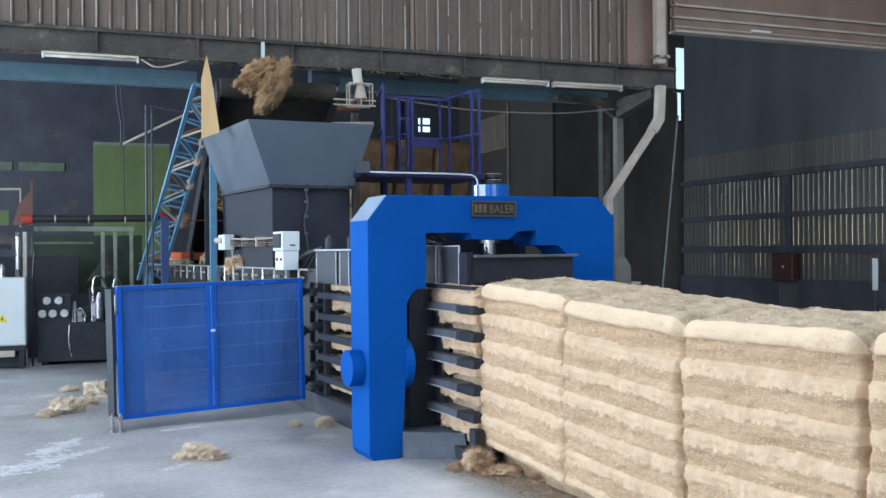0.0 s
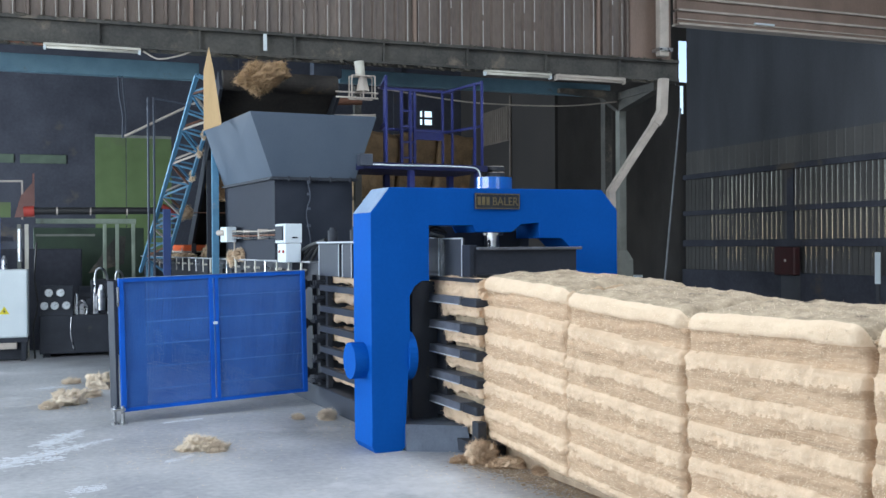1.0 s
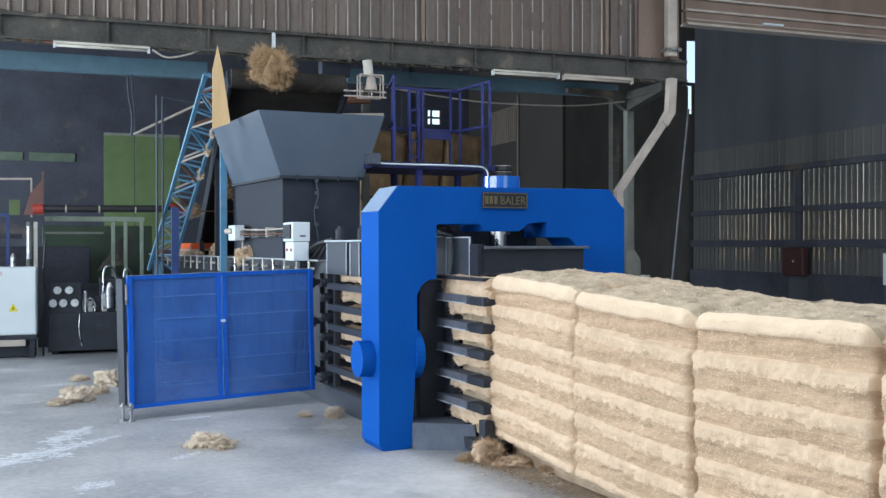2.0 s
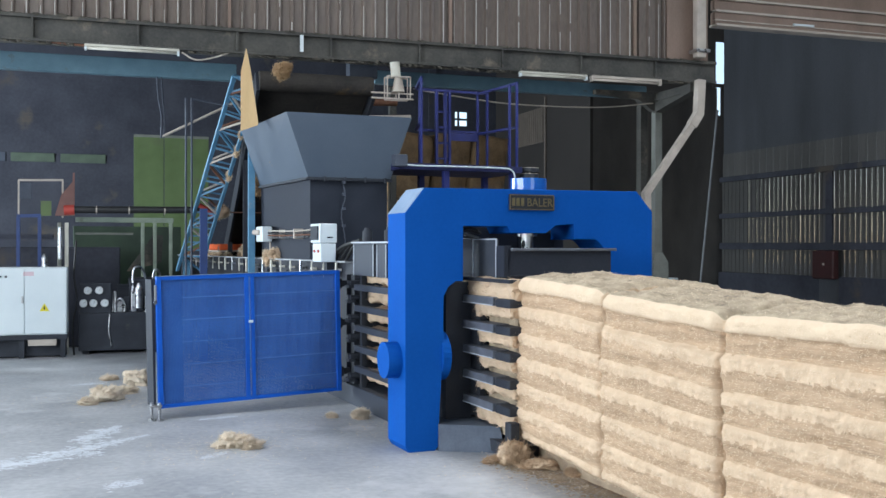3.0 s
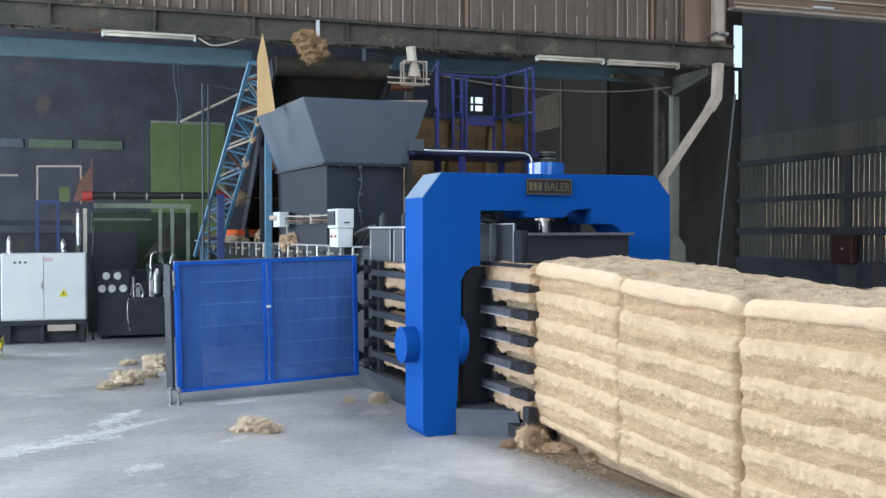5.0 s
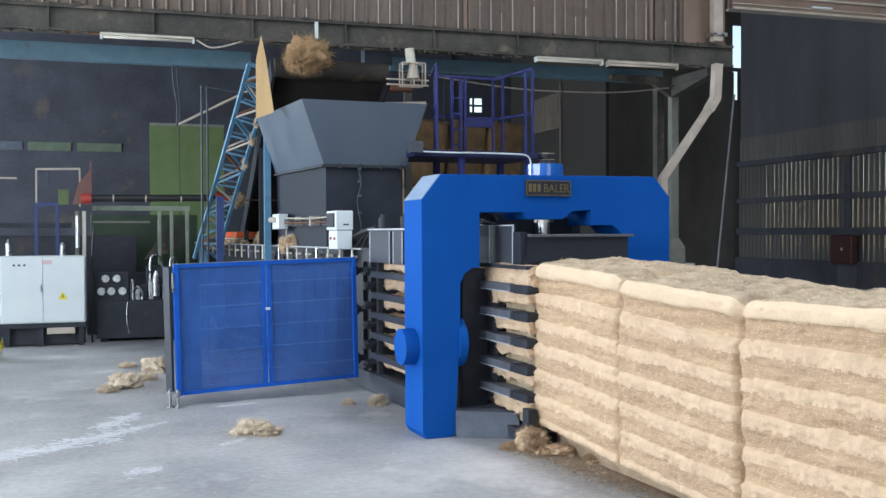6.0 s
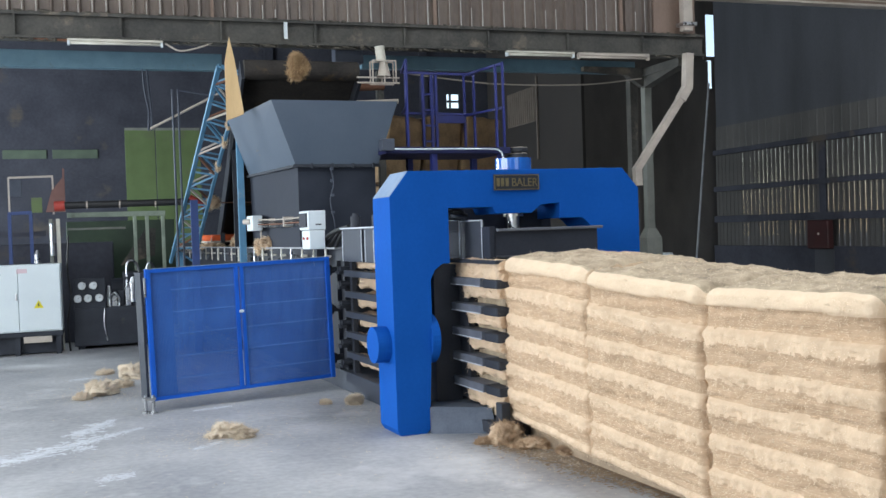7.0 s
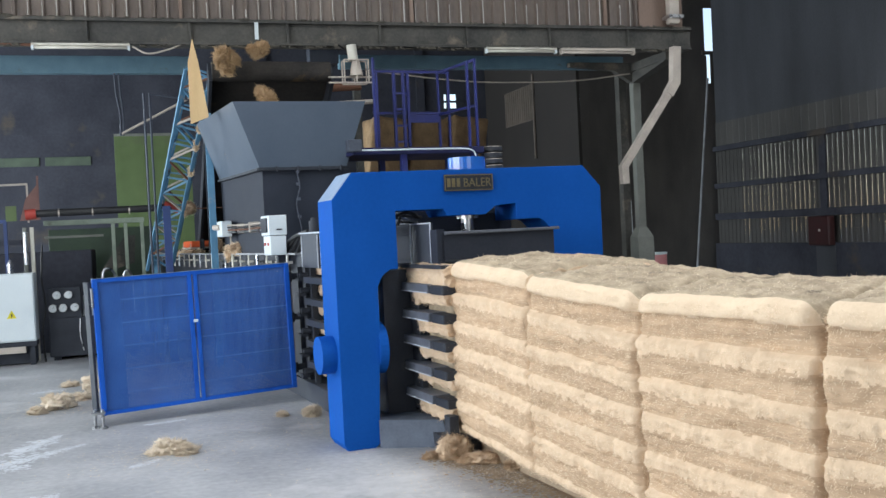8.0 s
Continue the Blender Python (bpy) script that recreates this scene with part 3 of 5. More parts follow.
        box(bm, 0.5505, 0.5545, 0.225, 0.241, z, z + 0.065)
        part("rail_edge", bm, DUST, f, "bright worn rail edge")
        bm = bmesh.new()
        box(bm, 0.572, 0.70, -0.61, -0.36, z - 0.008, z + 0.06, 0.012)
        part("rail_shoe", bm, BLACK, f)
    bm = bmesh.new()
    box(bm, 0.625, 0.68, 0.02, 0.40, 0.24, 1.30)
    box(bm, 0.40, 0.625, 0.20, 0.42, 0.0, 1.33)
    part("side_plate", bm, BLACK, m)
    bm = bmesh.new()
    rng = random.Random(3)
    part("outlet_core", B(box, 0.70, 1.68, -0.5, 0.0, 0.14, 1.3), FIBRE_TOP, m)
    zs = [0.14] + [z + 0.03 for z in reversed(FINS)] + [1.37]
    bm.free()
    for a, b in zip(zs, zs[1:]):
        bm = bmesh.new()
        low = a + 0.04 + rng.uniform(0.25, 0.45) * (b - a - 0.07) if b < 1.3 else a
        box(bm, 0.605 + rng.uniform(-0.01, 0.015), 0.8, -0.60, (0.05 if b < 1.3 else 0.3) + rng.uniform(-0.06, 0.05), low, b, 0.015)
        bmesh.ops.subdivide_edges(bm, edges=[e for e in bm.edges if e.calc_length() > 0.05], cuts=14, use_grid_fill=True)
        for v in bm.verts:
            v.co += noise.noise_vector(v.co * 11) * 0.024 + noise.noise_vector(v.co * 34) * 0.016
            v.co.y = max(v.co.y, -0.61)
        # ragged wisps hanging off the wad
        face = [v.co.copy() for v in bm.verts if v.co.x < 0.66]
        for k in range(420):
            c = rng.choice(face)
            d = Vector((rng.gauss(-0.35, 0.3), rng.gauss(0.1, 0.7), rng.gauss(-0.3, 0.6))).normalized()
            sd = d.cross(Vector((1, 0.2, 0.1))).normalized() * rng.uniform(0.0008, 0.002)
            bm.faces.new([bm.verts.new(q) for q in (c - sd, c + sd, c + d * rng.uniform(0.012, 0.045))])
        part("squeezed_fibre", bm, FIBRE, m, "pale fibre squeezed between the outlet rails")
    bm = bmesh.new()
    hull8(bm, [(0.25, -0.04, 0), (0.69, -0.30, 0), (0.74, 0.3, 0), (0.25, 0.3, 0)], [(0.25, -0.01, 0.21), (0.68, -0.24, 0.20), (0.74, 0.3, 0.20), (0.25, 0.3, 0.21)])
    part("base_skirt", bm, SKIRTGREY, m, "dusty dark grey base skirt")
    bm = bmesh.new()
    box(bm, 0.56, 0.635, -0.66, -0.56, 0.0, 0.30, 0.006)
    box(bm, 0.60, 1.75, -0.62, -0.1, 0.02, 0.11)
    part("outlet_sill", bm, BLACK, m)
    bm = bmesh.new()
    box(bm, 0.69, 1.64, -0.34, 0.55, 1.40, 1.605, 0.006)
    box(bm, 0.66, 0.72, -0.34, -0.20, 1.38, 1.63, 0.004)
    part("top_clamp", bm, CHUTEBLACK, m, "black top clamp block above the bale")
    part("clamp_edge", B(box, 0.72, 1.68, -0.365, -0.32, 1.59, 1.612, 0.004), FINPAINT, m, "worn grey clamp edge")
    pn = part("clamp_panel", B(box, 0.672, 0.69, -0.19, 0.25, 1.375, 1.68, 0.003), CLAMPGREY, m, "slate grey clamp side panel")
    part("clamp_foot", B(box, 0.575, 0.70, -0.60, 0.38, 1.345, 1.372), BLACK, m)
    for y0, y1, z0, z1 in ((-0.195, -0.185, 1.37, 1.685), (0.24, 0.25, 1.37, 1.685), (-0.195, 0.25, 1.678, 1.688), (-0.195, 0.25, 1.365, 1.375)):
        part("panel_edge", B(box, 0.662, 0.673, y0, y1, z0, z1), DUST, pn, "pale worn edge")
    part("clamp_block", B(box, 0.70, 0.74, 0.25, 0.9, 1.37, 1.69), CHUTEBLACK, m)
    # large block is added to darken the opening; the small one is a part
    bm = bmesh.new()
    box(bm, 0.78, 1.75, 0.62, 0.95, 1.40, 1.80, 0.01)
    box(bm, 1.28, 1.56, 0.44, 0.62, 1.60, 1.76, 0.01)
    part("dark_ram_backing", bm, CHUTEBLACK, m, "black block with an added backing that darkens the opening")
    bm = bmesh.new()
    for k, (a, b) in enumerate((((0.5, 0.3, 1.72), (0.8, 0.45, 1.76)), ((0.52, 0.5, 1.70), (0.9, 0.6, 1.74)), ((0.62, 0.4, 1.68), (0.66, 0.42, 1.78)))):
        hose(bm, [a, ((a[0] + b[0]) / 2, a[1], a[2] + 0.06), b], 0.014)
    part("clamp_hose", bm, RUBBER, m)
    for k in range(4):
        y0 = 0.42 + 0.08 * k
        bm = bmesh.new()
        hose(bm, [(0.55, y0, 1.66), (0.60 + 0.03 * k, y0, 1.76), (0.70, y0 + 0.03, 1.73 - 0.02 * k), (0.80 + 0.02 * k, y0, 1.70)], 0.009)
        part("clamp_line", bm, (STEEL, RUBBER, DUST, RUBBER)[k], m)

    # chamber between frame and gate: rails with fibre showing between them
    for z in FINS:
        bm = bmesh.new()
        box(bm, 0.29, 0.36, 0.40, 2.30, z + 0.015, z + 0.075, 0.004)
        part("chamber_rail", bm, CLAMPGREY, m, "worn black chamber rail")
    for yv in (2.22, 0.75):
        bm = bmesh.new()
        box(bm, 0.35, 0.40, yv, yv + 0.07, 0.1, 1.36)
        part("chamber_upright", bm, BLACK, m)
    bm = bmesh.new()
    box(bm, 0.31, 1.9, 0.38, 11.2, 0.0, 0.20, 0.01)
    part("chassis", bm, CLAMPGREY, m)
    bm = bmesh.new()
    box(bm, 0.72, 1.9, 0.42, 2.4, 0.2, 1.34)
    part("chamber", bm, BLACK, m)
    rng = random.Random(7)
    zs = [0.2] + [z + 0.05 for z in reversed(FINS)] + [1.34]
    for a, b in zip(zs, zs[1:]):
        bm = bmesh.new()
        low = a + 0.03 + rng.uniform(0.2, 0.4) * (b - a - 0.05)
        box(bm, 0.41 + rng.uniform(0, 0.03), 0.74, 0.42, 2.31, low, b, 0.02)
        bmesh.ops.subdivide_edges(bm, edges=[e for e in bm.edges if e.calc_length() > 0.1], cuts=16, use_grid_fill=True)
        for v in bm.verts:
            v.co += noise.noise_vector(v.co * 9) * 0.034 + noise.noise_vector(v.co * 26) * 0.02
        part("pressed_fibre", bm, FIBRE, m, "pale pressed fibre between the rails")
    bm = bmesh.new()
    for y0, y1, mtl in ((1.36, 1.62, 0), (1.72, 2.33, 0)):
        box(bm, 0.30, 0.62, y0, y1, 1.33, 1.645, 0.005)
    box(bm, 0.285, 0.60, 0.5, 2.36, 1.645, 1.67)
    vb = part("valve_box", bm, CLAMPGREY, m, "slate grey valve boxes on the chamber")
    for y0 in (1.355, 1.61, 1.715, 2.32):
        part("box_edge", B(box, 0.292, 0.30, y0, y0 + 0.012, 1.335, 1.64), DUST, vb, "pale worn edge")
    part("box_edge", B(box, 0.279, 0.286, 0.5, 2.36, 1.655, 1.668), DUST, vb, "pale worn edge")
    for y0 in (2.2, 1.55):
        bm = bmesh.new()
        rod(bm, (0.4, y0, 1.66), (0.4, y0, 1.78), 0.05, 14)
        rod(bm, (0.4, y0, 1.775), (0.4, y0, 1.81), 0.03, 14)
        part("valve_knob", bm, BLACK, m)

    # press body behind the gate
    bm = bmesh.new()
    hull8(bm, [(0.36, 2.5, 0.2), (1.9, 2.5, 0.2), (1.9, 11.2, 0.2), (-0.12, 11.2, 0.2)], [(0.36, 2.5, 1.455), (1.9, 2.5, 1.455), (1.9, 11.2, 1.455), (-0.12, 11.2, 1.455)])
    for k in range(9):
        box(bm, 0.31 - 0.023 * k, 0.37 - 0.023 * k, 2.6 + k * 0.42, 2.66 + k * 0.42, 0.2, 1.33)
    part("press_body", bm, BLACK, m, "black ribbed press body")
    for z in (0.3, 0.5, 0.7, 0.9, 1.1, 1.25):
        bm = bmesh.new()
        for y0 in (2.36, 2.44):
            rod(bm, (0.27, y0, z), (0.45, y0, z), 0.028, 10)
        box(bm, 0.25, 0.32, 2.33, 2.48, z - 0.05, z - 0.02)
        part("hinge_lug", bm, BLACK, m)
    part("top_angle", B(hull8, [(0.29, 2.6, 1.452), (0.40, 2.6, 1.452), (-0.10, 11.2, 1.452), (-0.19, 11.2, 1.452)], [(0.29, 2.6, 1.468), (0.40, 2.6, 1.468), (-0.10, 11.2, 1.468), (-0.19, 11.2, 1.468)]), POLEGREY, m, "worn grey top edge")
    for k in range(20):
        y0 = 2.85 + k * 0.4
        bm = bmesh.new()
        x0 = 0.285 - 0.055 * (y0 - 2.6)
        rod(bm, (x0, y0, 1.27), (x0, y0, 1.45), 0.010 + 0.005 * (k % 3 == 0), 8)
        box(bm, x0 - 0.01, x0 + 0.05, y0 - 0.03, y0 + 0.03, 1.36, 1.385)
        part("guide_bolt", bm, OFFWHITE if k % 4 < 3 else STEEL, m, "pale guide bolt")

    # feed chute and hopper
    bm = bmesh.new()
    hull8(bm, [(0.29, 3.95, 1.32), (1.24, 3.95, 1.32), (1.24, 5.9, 1.32), (0.17, 5.9, 1.32)], [(0.29, 3.95, 2.42), (1.24, 3.95, 2.42), (1.24, 5.9, 2.42), (0.15, 5.9, 2.42)])
    part("feed_chute", bm, CHUTEBLACK, m, "black feed chute under the hopper")
    bm = bmesh.new()
    low = [(0.26, 3.92, 2.42), (1.27, 3.92, 2.42), (1.195, 5.9, 2.42), (0.14, 5.9, 2.42)]
    high = [(-0.03, 3.80, 3.155), (1.50, 3.80, 3.165), (1.41, 5.88, 3.165), (-0.12, 5.88, 3.155)]
    for inset in (0.0, 0.02):
        a = [bm.verts.new((x + (inset if x < 0.7 else -inset), y + (inset if y < 5 else -inset), z)) for x, y, z in low]
        b = [bm.verts.new((x + (inset if x < 0.7 else -inset), y + (inset if y < 5 else -inset), z)) for x, y, z in high]
        for i in range(4):
            j = (i + 1) % 4
            bm.faces.new((a[i], a[j], b[j], b[i]))
        if inset == 0:
            rim = b
        else:
            for i in range(4):
                j = (i + 1) % 4
                bm.faces.new((rim[i], rim[j], b[j], b[i]))
    bmesh.ops.recalc_face_normals(bm, faces=bm.faces[:])
    part("hopper", bm, GREYSTEEL, m, "slate grey flared sheet steel hopper")
    bm = bmesh.new()
    box(bm, 0.24, 1.29, 3.90, 3.94, 2.395, 2.43)
    bar(bm, (0.25, 3.92, 2.41), (0.13, 5.9, 2.41), 0.04, 0.03)
    for k in range(4):
        rod(bm, (0.45 + k * 0.25, 3.9, 2.44), (0.45 + k * 0.25, 3.9, 2.38), 0.014, 8)
    part("hopper_flange", bm, BLACK, m)
    bm = bmesh.new()
    hose(bm, [(0.68, 3.93, 2.38), (0.70, 3.9, 2.2), (0.66, 3.92, 2.0), (0.7, 3.9, 1.7), (0.68, 3.92, 1.5)], 0.007)
    for z in (2.36, 2.22, 2.05, 1.85):
        box(bm, 0.665, 0.70, 3.88, 3.92, z, z + 0.03)
    part("chute_cable", bm, PANEL_GREY, m, "pale cable clipped down the chute")
    # control box and hoses
    cb = part("control_box", B(box, 0.10, 0.29, 2.88, 3.25, 1.66, 1.865, 0.008), WHITE, m, "white steel control boxes")
    part("lower_box", B(box, 0.11, 0.28, 2.885, 3.2, 1.455, 1.655, 0.008), WHITE, cb)
    bm = bmesh.new()
    box(bm, 0.085, 0.101, 2.93, 3.2, 1.69, 1.84)
    part("display", bm, BLACK, cb, "small dark display")
    for y in (2.95, 3.1):
        part("switch", B(rod, (0.118, y, 1.57), (0.095, y, 1.57), 0.016, 10), RED, cb)
    part("maker_mark", B(box, 0.18, 0.24, 2.873, 2.879, 1.71, 1.725), BLACK, cb)
    part("box_stand", B(box, 0.2, 0.3, 2.95, 3.05, 1.3, 1.45), BLACK, cb)
    bm = bmesh.new()
    for k in range(4):
        hose(bm, [(0.30 + 0.02 * k, 3.30 - 0.12 * k, 1.36), (0.29 + 0.03 * k, 3.1 - 0.1 * k, 1.50), (0.31 + 0.03 * k, 2.75 - 0.06 * k, 1.62 + 0.01 * k), (0.36 + 0.03 * k, 2.3, 1.685)], 0.02)
    part("control_hose", bm, RUBBER, m)
    # service platform beside the hopper, with hand rails
    pl = part("platform", B(box, 1.27, 2.9, 3.62, 4.6, 2.53, 2.61, 0.005), DECKBLUE, m, "dark blue service platform with railings")
    for x, y0, z1 in ((1.565, 3.66, 3.64), (2.84, 3.66, 3.66), (2.74, 3.66, 3.62), (1.9, 4.55, 3.66), (2.72, 4.55, 3.66), (2.86, 4.55, 3.66)):
        bm = bmesh.new()
        bar(bm, (x, y0, 2.6), (x, y0, z1), 0.028, 0.028)
        part("rail_post", bm, CAGE_BLUE, pl)
    for a, b in (((1.565, 3.66, 3.62), (1.85, 4.55, 3.64)), ((2.72, 4.55, 3.63), (2.84, 3.66, 3.64)), ((2.72, 4.55, 3.1), (2.84, 3.66, 3.1)), ((1.85, 4.55, 3.64), (2.86, 4.55, 3.64)), ((1.85, 4.55, 3.12), (2.86, 4.55, 3.12)), ((1.565, 3.66, 3.1), (1.85, 4.55, 3.12))):
        part("hand_rail", B(bar, a, b, 0.03, 0.03), CAGE_BLUE, pl)
    for x in (2.08, 2.2, 2.26):
        part("ladder_stile", B(bar, (x, 4.42, 2.6), (x, 4.42, 3.6), 0.035, 0.035), CAGE_BLUE, pl)
    for z in (2.75, 2.95, 3.15, 3.35):
        part("ladder_rung", B(bar, (2.08, 4.42, z), (2.26, 4.42, z), 0.025, 0.025), CAGE_BLUE, pl)
    part("mid_plate", B(box, 2.3, 2.72, 4.53, 4.56, 3.0, 3.10), CAGE_BLUE, pl)
    for x, y0 in ((1.9, 3.7), (2.8, 3.7), (2.8, 4.5), (1.9, 4.5)):
        part("platform_leg", B(bar, (x, y0, 0.0), (x, y0, 2.54), 0.07, 0.07), CAGE_BLUE, pl)
    bm = bmesh.new()
    hose(bm, [(1.22, 3.58, 2.585), (1.5, 3.57, 2.575), (2.1, 3.57, 2.58), (2.55, 3.57, 2.58), (2.72, 3.57, 2.56), (2.77, 3.57, 2.46), (2.78, 3.57, 2.2), (2.78, 3.57, 1.3)], 0.010)
    part("white_conduit", bm, WHITE, m, "white conduit along the platform edge", smooth=True)
    vs = part("valve_stack", B(rod, (3.06, 3.75, 0.0), (3.06, 3.75, 2.62), 0.05, 14), BLACK, m, "black stacked valve column")
    for k in range(4):
        part("valve_disc", B(rod, (3.06, 3.75, 2.33 + 0.075 * k), (3.06, 3.75, 2.38 + 0.075 * k), 0.13, 20), BLACK, vs)
        part("disc_edge", B(rod, (3.06, 3.75, 2.38 + 0.075 * k), (3.06, 3.75, 2.387 + 0.075 * k), 0.125, 20), PIPE, vs)
    part("junction_box", B(box, 1.20, 1.36, 3.56, 3.68, 2.56, 2.70, 0.01), PANEL_GREY, m)
    return m


def build_gate():
    """The swung-open guard gate: blue frame, two mesh leaves, a prop foot."""
    a = math.degrees(math.atan2(10.21 - 9.85, 3.165 - 1.36))
    g = thing("guard_gate", "blue steel guard gate with wire mesh panels, swung open", "gate", pose(1.387, 9.855, 0, 0, -1.3, a))
    L, z0, z1 = 1.845, 0.108, 1.338
    bm = bmesh.new()
    for x in (0.0, L - 0.04):
        box(bm, x, x + 0.045, -0.03, 0.02, z0, z1, 0.003)
    for z in (z0, z1 - 0.035):
        box(bm, 0.04, L - 0.04, -0.019, 0.019, z, z + 0.035)
    part("gate_frame", bm, GATE_BLUE, g)
    part("centre_post", B(box, 0.85, 0.89, -0.024, 0.024, z0, z1 - 0.02, 0.003), GATE_BLUE, g)
    part("leaf_post", B(box, 0.908, 0.943, -0.022, 0.022, z0, z1 - 0.02, 0.003), GATE_BLUE, g)
    for x0, x1 in ((0.04, 0.85), (0.943, L - 0.04)):
        bm = bmesh.new()
        p, w = 0.014, 0.0092
        k = x0
        while k < x1:
            box(bm, k, min(k + w, x1), -0.004, 0.0, z0 + 0.035, z1 - 0.035)
            k += p
        k = z0 + 0.035
        while k < z1 - 0.035:
            box(bm, x0, x1, 0.0, 0.004, k, k + w)
            k += p
        part("wire_mesh", bm, MESH_BLUE, g, "fine blue wire mesh")
    for x0, x1, n in ((0.24, 0.85, 5), (0.943, L - 0.04, 5)):
        for k in range(n):
            z = z0 + 0.18 + k * 0.21
            part("stiffener", B(box, x0, x1, -0.012, -0.004, z, z + 0.009), PALE_BLUE, g, "worn pale blue stiffener")
    part("backing_sheet", B(box, 0.05, 0.24, 0.006, 0.012, z0 + 0.04, z1 - 0.04), PALE_BLUE, g, "narrow pale blue sheet behind the mesh")
    # pale strip paints the highlight along the gate's top rail
    part("top_highlight", B(box, 0.0, L, -0.024, 0.018, z1 + 0.001, z1 + 0.005), SHOULDER, g, "pale top edge painted as a highlight")
    part("latch", B(box, 0.88, 0.92, -0.05, -0.02, 0.86, 0.885, 0.004), WHITE, g, "small pale latch")
    # grey end sheet at the free edge and the foot
    part("end_sheet", B(box, -0.035, -0.012, 0.02, 0.26, 0.12, 1.31), CHUTEBLACK, g, "dark end sheet")
    bm = bmesh.new()
    for x, y in ((-0.06, 0.0), (0.0, -0.05)):
        rod(bm, (x, y, 0.02), (x, y, 0.17), 0.014, 10)
        rod(bm, (x, y, 0.0), (x, y, 0.02), 0.035, 12)
    box(bm, -0.09, 0.02, -0.07, 0.02, 0.13, 0.15)
    part("prop_foot", bm, STEEL, g, "steel screw foot")
    bm = bmesh.new()
    rod(bm, (-0.01, -0.03, 1.08), (-0.01, -0.03, 1.26), 0.012, 8)
    part("pull_handle", bm, STEEL, g)
    for z in (0.3, 0.8, 1.2):
        bm = bmesh.new()
        rod(bm, (L + 0.02, 0.0, z - 0.05), (L + 0.02, 0.0, z + 0.05), 0.02, 10)
        box(bm, L - 0.005, L + 0.12, 0.0, 0.03, z - 0.03, z + 0.03)
        part("hinge", bm, BLACK, g)


build_baler()
build_gate()


# ---- bales ----
def bale_point(s, w, h, L, t, rng_off):
    """A point of a bale's skin: s runs round the section, t along it; the bottom is at 0."""
    per = 2 * (w + h)
    d = s * per
    r = 0.075
    if d < h:
        x, z, nx, nz = 0, d, -1, 0
    elif d < h + w:
        x, z, nx, nz = d - h, h, 0, 1
    elif d < 2 * h + w:
        x, z, nx, nz = w, h - (d - h - w), 1, 0
    else:
        x, z, nx, nz = w - (d - 2 * h - w), 0, 0, -1
    # rounded edges
    cx, cz = min(max(x, r), w - r), min(max(z, r), h - r)
    v = Vector((x - cx, 0, z - cz)).normalized()
    return cx + v.x * r, cz + v.z * r, v.x, v.z


